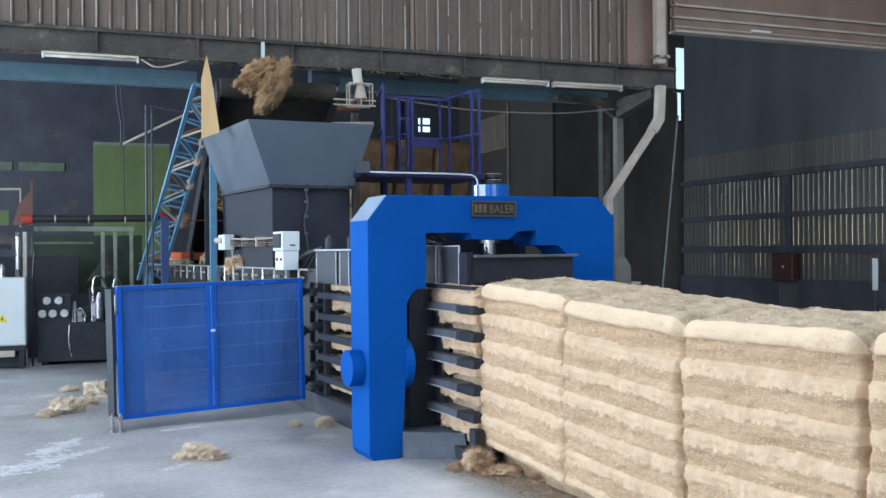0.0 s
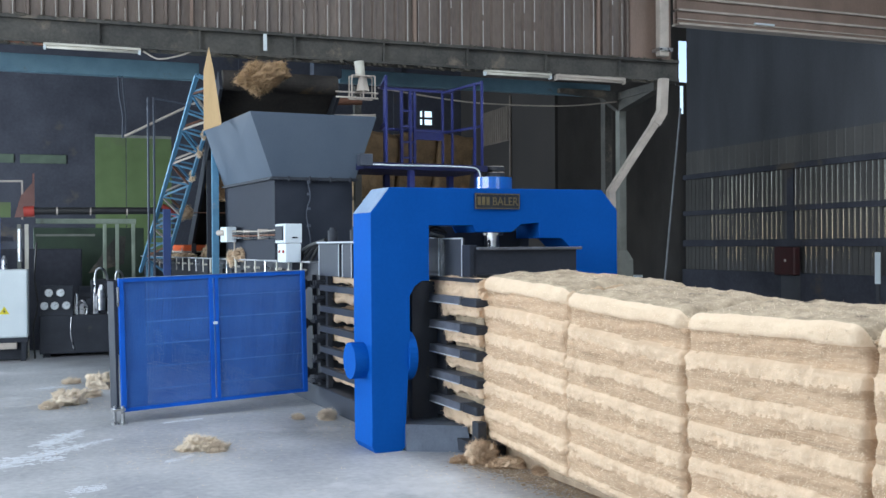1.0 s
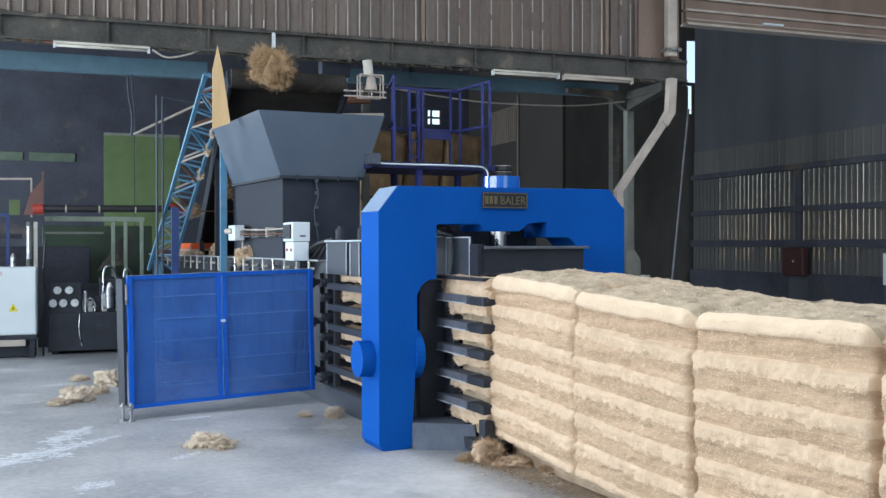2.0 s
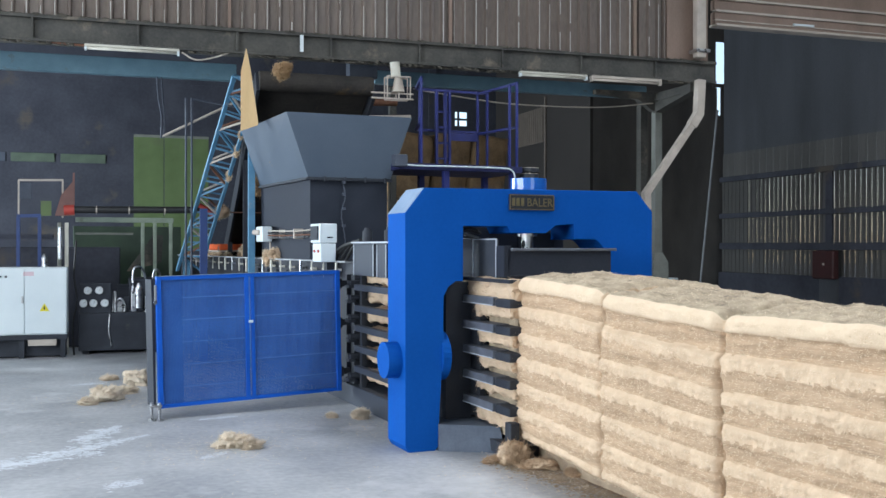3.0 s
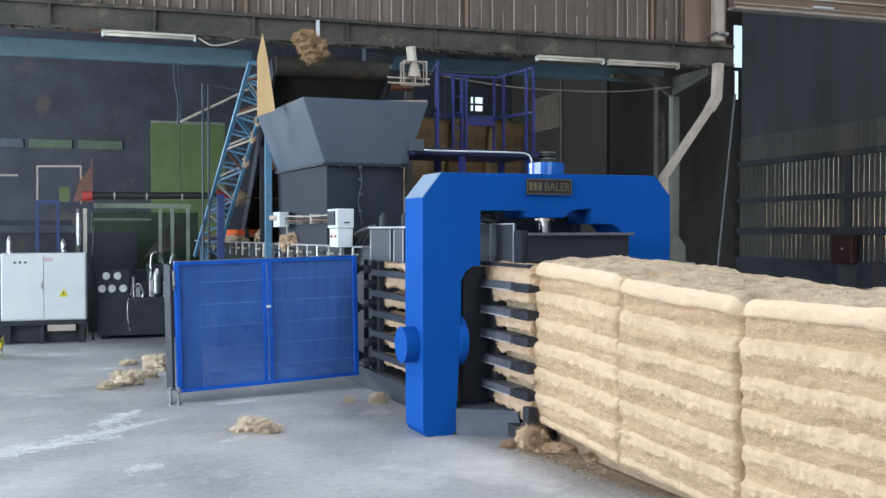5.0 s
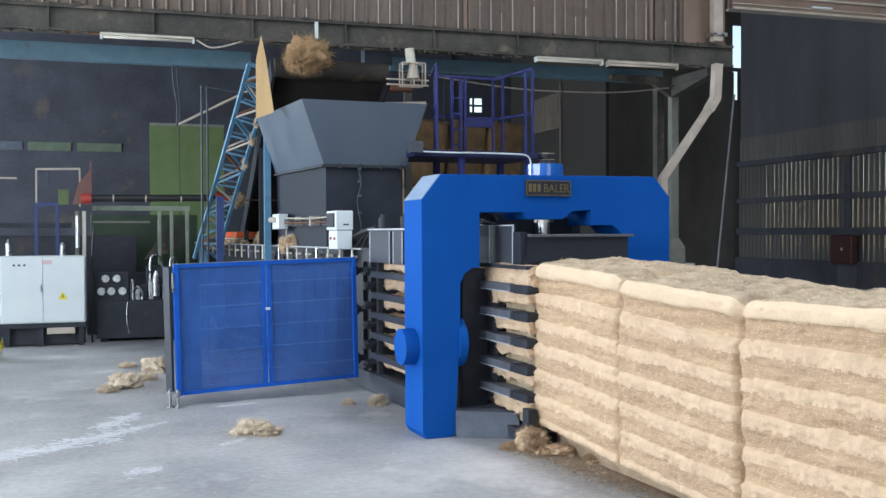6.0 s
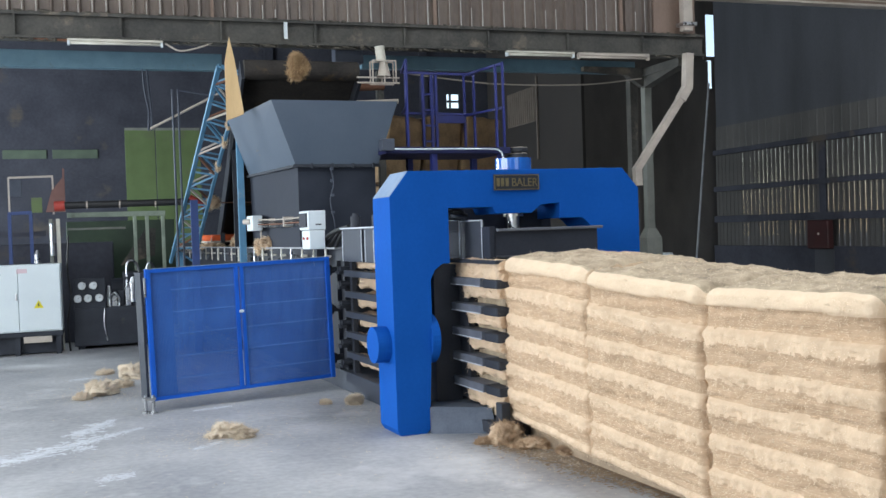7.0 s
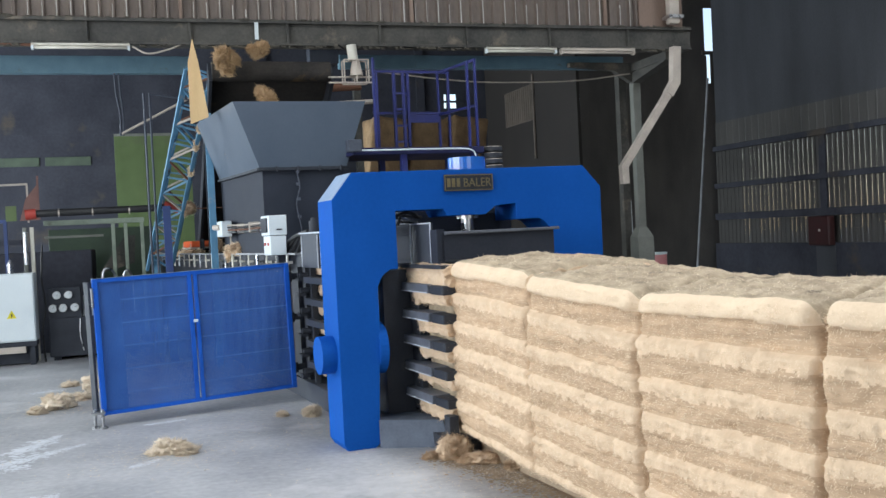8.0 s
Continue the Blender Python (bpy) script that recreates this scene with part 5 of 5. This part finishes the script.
def build_old_press():
    p = thing("old_press", "old press frame in pale green and dark steel", "press", pose(0, 0, 0))
    part("cross_beam", B(box, 0.42, 1.93, 17.06, 17.16, 2.0, 2.08, 0.006), PALEGREEN, p, "pale green cross beam")
    for x in (0.2, 0.30):
        part("pale_post", B(box, x, x + 0.055, 16.12, 16.18, 0.0, 1.97, 0.005), OFFWHITE if x > 0.25 else POST, p)
    for x in (1.42, 1.61, 1.86):
        part("green_post", B(box, x, x + 0.055, 17.08, 17.14, 0.0, 2.0, 0.005), PALEGREEN, p)
    part("sight_glass", B(rod, (0.24, 16.08, 1.42), (0.24, 16.08, 1.9), 0.03, 14), STEEL, p, "bright sight tube")
    part("dark_body", B(box, -3.2, 1.1, 17.2, 19.0, 0.0, 1.60, 0.02), ROUGHDARK, p)
    arm = part("ram_arm", B(rod, (0.42, 15.42, 2.14), (2.3, 15.42, 2.16), 0.05, 20), RUBBER, p, "long dark ram arm with red ends")
    part("red_cap", B(rod, (0.32, 15.42, 2.13), (0.46, 15.42, 2.14), 0.072, 20), RED, arm)
    part("red_tip", B(rod, (2.2, 15.42, 2.22), (2.42, 15.42, 2.1), 0.05, 16), RED, arm)
    for x in (0.75, 1.2, 1.7):
        part("arm_band", B(rod, (x, 15.42, 2.142), (x + 0.02, 15.42, 2.142), 0.056, 20), PIPE, arm)
    part("pull_wire", B(rod, (2.4, 15.42, 2.13), (3.4, 15.42, 2.13), 0.008, 6), RUST, arm)
    part("rust_panel", B(prism, [(0.15, 2.08), (0.43, 2.08), (0.43, 2.74), (0.405, 2.74), (0.40, 2.60), (0.24, 2.40)], 16.4, 16.43), FADEDRED, p, "rusty red panel with a slanted edge")
    part("frame_bar", B(bar, (-0.38, 16.6, 2.62), (0.26, 16.6, 2.635), 0.03, 0.03), PIPE, p, "thin pale top bar")
    for x in (-0.375, 0.25):
        part("frame_upright", B(bar, (x, 16.6, 2.05), (x, 16.6, 2.62), 0.025, 0.025), PIPE, p)
    for x in (-0.38, -0.08):
        part("portal_leg", B(bar, (x, 16.6, 0.0), (x, 16.6, 2.06), 0.05, 0.05), DKBLUE, p, "dark blue portal leg")
    part("portal_bar", B(bar, (-0.40, 16.6, 2.075), (-0.055, 16.6, 2.085), 0.05, 0.05), DKBLUE, p, "dark blue portal bar")
    part("grey_pane", B(box, -0.36, -0.19, 16.56, 16.58, 2.33, 2.58, 0.003), PANEL_GREY, p, "small grey pane")
    part("green_flap", B(box, -0.06, 0.09, 16.55, 16.58, 2.08, 2.31), GREEN, p, "pale green flap")
    part("lower_rail", B(box, 0.42, 1.30, 17.07, 17.13, 1.80, 1.835, 0.004), POST, p, "grey-green lower rail")
    part("green_back", B(box, 0.30, 2.2, 19.5, 19.55, 0.0, 1.98, 0.01), DKGREEN, p, "dark green back sheet")
    part("rust_chute", B(prism, [(1.2, 1.2), (1.75, 1.35), (1.78, 1.80), (1.62, 1.80)], 17.3, 17.36), BEAM, p, "dark brown chute plate")
    part("pale_strip", B(box, -2.6, -0.72, 17.3, 17.32, 2.50, 2.53), PIPE, p, "pale strip")
    part("side_rail", B(box, -4.0, 0.1, 16.9, 17.0, 1.72, 1.80), ROUGHDARK, p)


def build_green_screens():
    for x0, x1 in ((1.45, 2.12), (2.14, 3.15)):
        p = thing("green_screen", "green painted sheet panel standing in the rear bay", "panel", pose(x0, 24.4, 0), group="green panels")
        part("sheet", B(box, 0, x1 - x0, 0, 0.04, 1.5, 4.22, 0.004), GREEN, p)
        part("panel_rim", B(box, 0, x1 - x0, -0.02, 0.0, 4.16, 4.22), POST, p)
        for x in (0.02, x1 - x0 - 0.07):
            part("panel_leg", B(box, x, x + 0.05, 0.0, 0.05, 0.0, 1.5), POST, p)
    for k, (x0, x1) in enumerate(((-2.75, -1.63), (-1.51, -0.45), (-0.31, 0.81))):
        p = thing("wall_panel", ("dusty grey panel on the dark back wall", "dusty grey-green panel on the dark back wall", "murky green panel on the dark back wall")[k], "panel", pose(x0, 27.97, 3.80), group="panels on the back wall")
        part("panel_sheet", B(box, 0, x1 - x0, 0.0, 0.035, 0.0, 0.23, 0.01), (PANEL_GREY, MURKGREEN, MURKGREEN)[k], p)


def build_poles():
    p = thing("pole_rig", "thin dark steel poles with a cross rail", "pole")
    for x in (1.985, 2.065):
        part("pole", B(rod, (x, 15.0, 0.0), (x, 15.0, 3.76), 0.016, 10), PANEL_GREY, p)
    part("top_rail", B(rod, (2.06, 15.0, 3.75), (2.68, 15.0, 3.66), 0.012, 8), PANEL_GREY, p)
    part("brace", B(rod, (1.67, 15.02, 3.20), (2.66, 15.02, 3.72), 0.018, 8), PIPE, p)
    for x0, x1 in ((1.60, 1.66), (1.66, 1.70)):
        c = thing("hanging_cable", "dark cable hanging from the beam", "cable", group="hanging cables")
        bm = bmesh.new()
        hose(bm, [(x0, 15.45, 4.15), (x0 + 0.02, 15.4, 3.8), (x1, 15.3, 3.5), (x1 - 0.01, 15.3, 3.2)], 0.014)
        part("cable_run", bm, PANEL_GREY, c)
    c = thing("slack_cable", "pale slack cable looped under the beam", "cable")
    bm = bmesh.new()
    hose(bm, [(1.86, 14.02, 4.23), (2.05, 14.02, 4.14), (2.3, 14.02, 4.19), (2.5, 14.02, 4.27)], 0.012)
    part("cable_run", bm, PIPE, c)
    c = thing("lamp_feed", "thin rusty conduit beside the batten", "conduit")
    part("conduit_run", B(rod, (0.2, 14.02, 4.26), (0.64, 14.02, 4.24), 0.02, 8), RUST, c)
    c = thing("long_cable", "thin pale cable strung across the rear bay", "cable")
    bm = bmesh.new()
    hose(bm, [(5.5, 15.3, 4.12), (6.4, 15.1, 3.98), (7.2, 15.0, 3.91), (8.6, 15.0, 3.93), (9.75, 15.2, 4.08)], 0.012)
    part("cable_run", bm, PIPE, c)


def build_board():
    bm = bmesh.new()
    prism(bm, [(2.455, 3.02), (2.458, 3.74), (2.52, 4.03), (2.575, 3.76), (2.665, 3.13), (2.662, 3.10)], 12.44, 12.465)
    o = part("side_board", bm, PLY, bpy.data.objects["baler"], "tall pointed plywood board on the hopper rim")
    o.matrix_basis = MACHINE.inverted()


def build_lamp():
    p = thing("caged_lamp", "pale work lamp with a square wire guard", "lamp", pose(4.60, 13.12, 0))
    part("housing", B(rod, (0.0, 0, 3.90), (-0.02, 0, 4.10), 0.065, 20), OFFWHITE, p, smooth=False)
    part("lamp_head", B(rod, (0.03, 0, 3.70), (0.03, 0, 3.9), 0.09, 20, 0.05), PIPE, p)
    for y in (-0.07, 0.07):
        for a, b in (((-0.14, y, 3.6), (0.18, y, 3.6)), ((-0.14, y, 3.9), (0.18, y, 3.9)), ((-0.14, y, 3.6), (-0.14, y, 3.9)), ((0.18, y, 3.6), (0.18, y, 3.9)), ((0.02, y, 3.6), (0.02, y, 3.9))):
            part("guard_wire", B(bar, a, b, 0.016, 0.016), PIPE, p)
    for z in (3.69, 3.62):
        part("mount_rod", B(rod, (-0.33, 0.05, z), (0.26, 0.05, z), 0.012, 8), PIPE, p)
    part("hanger", B(rod, (0.0, 0.03, 3.98), (0.0, 0.88, 4.27), 0.012, 8), DRUM, p)
    t = thing("beam_tag", "small white tab hanging on the beam", "tag", pose(3.45, 13.955, 0))
    part("tab", B(box, 0, 0.05, 0, 0.01, 4.33, 4.56), WHITE, t)
    g = thing("roller_frame", "rusty rollers and pipes behind the hopper", "roller frame", pose(0, 0, 0))
    part("roller", B(rod, (3.9, 14.5, 3.72), (5.0, 14.5, 3.78), 0.06, 14), RUST, g)
    part("roller_pipe", B(rod, (4.2, 14.45, 3.50), (5.2, 14.45, 3.55), 0.035, 12), PIPE, g)
    part("roller_post", B(box, 4.10, 4.22, 14.4, 14.5, 0.0, 3.9), RUST, g)
    part("roller_post", B(box, 4.9, 5.0, 14.5, 14.6, 0.0, 4.0), BEAM, g)
    part("torn_sack", B(box, 4.12, 4.30, 14.3, 14.4, 3.55, 3.80, 0.03), FIBRE_TAN, g)
    q = thing("beam_plate", "grey steel plate box under the beam", "box", pose(4.26, 14.4, 0))
    part("plate_body", B(box, 0, 0.42, 0.0, 0.25, 4.09, 4.37, 0.01), PANEL_GREY, q)


def build_stack():
    rng = random.Random(9)
    for k, (x, z, lean) in enumerate(((6.15, 0.0, 0), (6.95, 0.0, 3), (7.75, 0.0, -2), (6.2, 1.25, 2), (6.98, 1.25, -3), (7.74, 1.25, 2), (6.2, 2.5, 0), (7.0, 2.5, -2), (7.72, 2.5, 3))):
        bm = bmesh.new()
        box(bm, -0.36, 0.36, -0.5, 0.5, 0.0, 1.24, 0.06)
        bmesh.ops.subdivide_edges(bm, edges=bm.edges[:], cuts=3, use_grid_fill=True)
        for v in bm.verts:
            v.co += noise.noise_vector(v.co * 4 + Vector((k, 0, 0))) * 0.05
            v.co.z = max(0, v.co.z)
        o = tagged(part("stored_bale", bm, COIR_DARK, None), "brown fibre bale stacked in the rear bay", "bale", "stacked stored bales")
        o.matrix_world = pose(x, 18.4 + 0.1 * (k % 2), z, 0, 7 if k > 5 else 0, lean)


def build_extras():
    # on the press body
    p = thing("junction_box", "white junction box with conduits along the feed chute", "box", MACHINE)
    part("box_body", B(box, 0.02, 0.15, 5.25, 5.6, 1.68, 1.875, 0.01), WHITE, p)
    part("box_bracket", B(box, 0.15, 0.26, 5.35, 5.42, 1.74, 1.79), STEEL, p)
    part("box_leg", B(box, 0.125, 0.14, 5.28, 5.30, 1.46, 1.69), PIPE, p)
    part("inlet_pipe", B(rod, (-0.03, 5.5, 1.80), (0.03, 5.4, 1.80), 0.035, 12), PIPE, p)
    for k in range(4):
        bm = bmesh.new()
        hose(bm, [(0.10, 5.26, 1.73 + 0.03 * k), (0.16, 4.6, 1.725 + 0.027 * k), (0.19, 3.9, 1.73 + 0.025 * k), (0.18, 3.2, 1.72 + 0.03 * k)], 0.009)
        part("conduit_run", bm, (STEEL, RUST, RUBBER, PIPE)[k], p)
    for y in (4.9, 4.2):
        part("conduit_clip", B(box, 0.16, 0.30, y, y + 0.03, 1.71, 1.83), PIPE, p)
    q = thing("orange_bin", "orange plastic tray heaped with fibre", "tray", MACHINE @ pose(0.30, 8.9, 1.455))
    part("tray", B(box, -0.16, 0.28, 0.0, 0.95, 0.10, 0.20, 0.02), ORANGE, q)
    part("tray_rim", B(box, -0.18, 0.30, -0.02, 0.97, 0.075, 0.10, 0.005), PIPE, q, "pale tray rim")
    for x, y in ((-0.17, 0.02), (0.25, 0.02), (-0.17, 0.9), (0.25, 0.9)):
        part("tray_leg", B(box, x, x + 0.03, y, y + 0.03, 0.0, 0.16), STEEL, q)
    for k, (x, y, z, rx, rz) in enumerate(((0.14, 8.75, 1.475, 0.15, 0.06), (0.50, 8.6, 1.56, 0.11, 0.13), (0.20, 5.2, 1.52, 0.13, 0.09), (0.02, 8.9, 1.47, 0.11, 0.05), (0.13, 5.4, 1.46, 0.06, 0.10), (0.22, 8.65, 1.43, 0.05, 0.11))):
        bm = bmesh.new()
        fluff(bm, rx, rx, rz, seed=40 + k, strands=1500, sub=3, reach=0.06, hair=0.0018)
        o = tagged(part("fibre_wad", bm, [FIBRE_TAN, STRAND]), "small tan fibre wad lying on the press", "fibre wad", "fibre on the press")
        o.matrix_world = MACHINE @ pose(x, y, z)
    bm = bmesh.new()
    fluff(bm, 0.11, 0.1, 0.12, seed=55, strands=1500, sub=3, reach=0.06, hair=0.0018)
    o = tagged(part("snagged_fibre", bm, [FIBRE_TAN, STRAND]), "tan fibre wisp snagged on the pull wire", "fibre wisp")
    o.location = (2.55, 15.42, 2.14)
    for k, (t, r) in enumerate(((0.55, 0.035), (0.68, 0.045), (0.76, 0.03))):
        bm = bmesh.new()
        fluff(bm, r, r * 0.8, r * 1.9, seed=60 + k, strands=1200, sub=3, reach=0.05, hair=0.0018)
        o = tagged(part("snagged_fibre", bm, [FIBRE_TAN, STRAND]), "tan fibre rag snagged on the lattice boom", "fibre wisp", "snagged fibre")
        o.location = Vector((2.26, 15.9, 1.25)).lerp(Vector((2.80, 13.6, 3.75)), t)
    # floor things
    y = thing("yellow_trolley", "low yellow and black trolley on small wheels", "trolley", pose(-0.95, 14.1, 0))
    part("deck", B(box, 0, 0.34, 0, 0.3, 0.12, 0.24, 0.01), YELLOW, y)
    part("lid", B(box, 0.02, 0.32, 0.02, 0.28, 0.24, 0.29, 0.01), BLACK, y)
    for x in (0.04, 0.27):
        part("wheel", B(rod, (x, 0.0, 0.06), (x, 0.05, 0.06), 0.06, 14), OFFWHITE, y)
        part("wheel", B(rod, (x, 0.25, 0.06), (x, 0.3, 0.06), 0.06, 14), OFFWHITE, y)
        part("stripe", B(prism, [(x, 0.125), (x + 0.03, 0.125), (x + 0.07, 0.235), (x + 0.04, 0.235)], -0.004, -0.001), BLACK, y)
    part("knob", B(rod, (0.16, 0.14, 0.29), (0.16, 0.14, 0.34), 0.035, 12), POST, y)
    r = thing("fire_box", "dark red box fixed to the side wall", "box", pose(15.1, 17.0, 0))
    part("box_body", B(box, 0, 0.16, 0.1, 0.75, 0.95, 1.55, 0.03), DULLRED, r)
    part("box_badge", B(box, -0.006, -0.001, 0.36, 0.41, 1.24, 1.29), PIPE, r)
    part("box_bracket", B(box, 0.15, 0.2, 0.1, 0.7, 0.0, 1.0), DARKSHEET, r)
    # white wedge painted in for a gap of daylight behind the post
    b = thing("daylight_wedge", "tall narrow white wedge in place of a daylight gap", "sheet", pose(0, 0, 0))
    part("sheet", B(prism, [(10.26, 0.0), (10.40, 0.0), (10.39, 1.1), (10.375, 2.0)], 16.5, 16.52), WHITE, b)
    d = thing("pink_drum", "faded pink plastic drum near the post foot", "drum", pose(10.88, 16.6, 0))
    part("drum_body", B(rod, (0, 0, 0), (0, 0, 1.0), 0.2, 24), PINK, d)
    part("drum_lid", B(rod, (0, 0, 1.0), (0, 0, 1.04), 0.21, 24), WHITE, d)
    # white strip painted where daylight shows through a slit low in the wall
    j = thing("daylight_strip", "small white strip in place of a daylight slit", "panel", pose(15.22, 14.88, 0))
    part("panel_sheet", B(box, 0, 0.02, 0.0, 0.13, 0.85, 1.45, 0.004), WHITE, j)
    part("strip_support", B(box, 0, 0.02, 0.03, 0.1, 0.0, 0.85), DARKSHEET, j)


def build_floor_litter():
    for k, (x, y, rx, ry, rz, lab) in enumerate((
            (1.90, 8.42, 0.17, 0.14, 0.085, 0), (2.05, 8.28, 0.10, 0.08, 0.05, 0), (0.93, 11.25, 0.22, 0.18, 0.10, 0), (1.25, 12.35, 0.2, 0.2, 0.13, 0), (0.75, 11.0, 0.12, 0.1, 0.04, 0),
            (1.12, 11.7, 0.15, 0.12, 0.06, 0), (3.82, 7.13, 0.19, 0.13, 0.13, 1), (3.97, 6.92, 0.20, 0.17, 0.05, 1), (4.12, 6.62, 0.15, 0.16, 0.032, 1), (3.68, 7.2, 0.08, 0.07, 0.03, 1),
            (3.2, 9.35, 0.1, 0.1, 0.05, 0), (2.95, 9.5, 0.05, 0.05, 0.02, 0), (0.95, 12.9, 0.12, 0.1, 0.04, 0))):
        bm = bmesh.new()
        rx, ry, rz = rx * 0.75, ry * 0.75, rz * 1.0
        fluff(bm, rx, ry, rz, seed=70 + k, strands=9000, rough=0.36 if lab else 0.7, sub=4, reach=0.05, hair=0.0009)
        for v in bm.verts:
            v.co.z = max(v.co.z, -rz * 0.45)
        o = tagged(part("fibre_clump", bm, [FIBRE, FIBRE_TAN] if lab else [FLOOR_FIBRE, FLOOR_FIBRE]), "tan fibre clump dropped below the outlet" if lab else "pale fibre clump lying on the concrete floor", "fibre clump", "fibre on the floor")
        o.location = (x, y, rz * 0.45 + 0.001)
    # thin scatter of strands and crumbs
    rng = random.Random(21)
    bm = bmesh.new()
    spots = [(3.9, 6.9, 0.22), (4.05, 6.6, 0.2), (4.2, 6.2, 0.2), (1.9, 8.4, 0.2), (0.95, 11.2, 0.3), (1.9, 8.4, 0.35), (0.95, 11.4, 0.6), (3.9, 7.0, 0.35), (4.4, 6.0, 0.5), (2.6, 9.5, 0.7), (1.2, 9.8, 1.2), (2.0, 7.0, 1.4), (3.3, 8.9, 0.3), (0.6, 12.8, 0.9), (4.1, 6.5, 0.3)]
    for k in range(5200):
        cx, cy, s = rng.choice(spots)
        x, y, a = rng.gauss(cx, s), rng.gauss(cy, s), rng.uniform(0, 6.3)
        if x > 4.05 + (6.8 - y) * 0.02 and y < 7.2 and x > 4.2:
            continue
        l, w = rng.uniform(0.01, 0.045), rng.uniform(0.001, 0.005)
        ux, uy = math.cos(a), math.sin(a)
        z = 0.004
        bm.faces.new([bm.verts.new(q) for q in ((x - uy * w, y + ux * w, z), (x + uy * w, y - ux * w, z), (x + ux * l, y + uy * l, z + rng.uniform(0, 0.01)))])
    for k in range(5200):       # brown dust along the foot of the bales
        t = rng.random() ** 1.3
        x, y = 3.84 + 0.42 * t + rng.gauss(0, 0.09), 7.15 - 1.9 * t + rng.gauss(0, 0.08)
        r0 = rng.uniform(0.004, 0.016)
        vs = [bm.verts.new((x + r0 * rng.uniform(0.5, 1.3) * math.cos(a), y + r0 * rng.uniform(0.5, 1.3) * math.sin(a), 0.003 + 0.0000004 * k)) for a in (0, 1.2, 2.5, 3.8, 5.1)]
        bm.faces.new(vs).material_index = 1
    tagged(part("floor_litter", bm, [FLOOR_FIBRE, FIBRE_DUST]), "scattered pale fibre strands on the floor", "litter", kind="stuff")
    # white streaks, ragged flat patches
    for k, pts in enumerate((
            [(-0.6, 7.85, 0.05), (0.0, 8.05, 0.09), (0.36, 8.33, 0.10), (0.6, 8.5, 0.10), (0.77, 8.68, 0.09), (1.0, 8.9, 0.05), (1.27, 9.13, 0.02)],
            [(0.72, 9.0, 0.05), (0.85, 9.25, 0.10), (0.98, 9.5, 0.06), (1.03, 9.65, 0.02)],
            [(0.78, 8.42, 0.05), (0.88, 8.5, 0.04)],
            [(0.98, 7.32, 0.04), (1.06, 7.36, 0.07), (1.16, 7.42, 0.03)],
            [(1.62, 8.02, 0.02), (1.75, 8.12, 0.035), (1.85, 8.22, 0.02)],
            [(0.55, 12.55, 0.05), (0.75, 12.62, 0.08), (0.9, 12.6, 0.03)],
            [(1.75, 9.75, 0.02), (1.95, 9.8, 0.03), (2.1, 9.85, 0.015)])):
        bm = bmesh.new()
        rng = random.Random(k)
        for (xa, ya, wa), (xb, yb, wb) in zip(pts, pts[1:]):
            n = max(20, int(800 * math.hypot(xb - xa, yb - ya)))
            for s in range(n):
                t = s / n
                w = (wa + (wb - wa) * t) * 0.85
                cx, cy = xa + (xb - xa) * t + rng.gauss(0, w * 0.75), ya + (yb - ya) * t + rng.gauss(0, w * 1.2)
                r0 = abs(rng.gauss(0, w * 0.10)) + 0.004
                vs = []
                for q in range(9):
                    a = q * 2 * math.pi / 9
                    rr = r0 * rng.uniform(0.5, 1.4)
                    vs.append(bm.verts.new((cx + rr * math.cos(a) * 1.6, cy + rr * math.sin(a), 0.002 + 0.000002 * s)))
                bm.faces.new(vs)
        tagged(part("floor_streak", bm, PALE_STREAK), "thin white smear on the concrete floor", "powder smear", "powder on the floor", kind="stuff")


POLE_LOW, POLE_HIGH = (14.78, 21.58, 0.0), (15.43, 21.72, 5.0)


def build_leaning_pole():
    p = thing("leaning_pole", "thin grey pole leaning in the corner of the shed", "pole")
    part("shaft", B(rod, POLE_LOW, POLE_HIGH, 0.026, 14), POLEGREY, p)
    part("end_cap", B(rod, POLE_HIGH, tuple(b + (b - a) * 0.012 for a, b in zip(POLE_LOW, POLE_HIGH)), 0.032, 14), POLEGREY, p)


build_leaning_pole()
build_cabinet()
build_power_unit()
build_old_press()
build_green_screens()
build_poles()
build_board()
build_lamp()
build_stack()
build_extras()
build_floor_litter()


# ---- what moves ----
def motions():
    for k, (o, rows) in enumerate(tufts):
        t0, x0, y0, z0 = rows[0]
        if y0 > 13.6:            # still low on the belt until just before it tips over
            t0, y0, z0 = rows[1][0] - 0.3, 14.5, 3.05
            rows = [(t0, x0, y0, z0)] + list(rows[1:])
        keys = []
        spin = (0.6 + 0.12 * (k % 4)) * (1 if k % 2 else -1)

        def place(t, x, y, z):
            a = spin * 25 * (t - 4)
            return pose(x, y, z, 0.35 * a, 0.4 * a, 0.3 * a)
        if t0 > 0:  # riding up the belt
            d = min(0.62 * t0, 1.0)
            run = (TAIL - HEAD).normalized()
            keys.append((0.0, place(0, x0, y0 + run.y * d, max(z0 + run.z * d, 0.9))))
        keys += [(t, place(t, x, y, z)) for t, x, y, z in rows]
        if rows[-1][0] < 8.0:
            t, x, y, z = rows[-1]
            keys.append((8.0, place(t, x, y, z)))
        walk(o, keys)


motions()
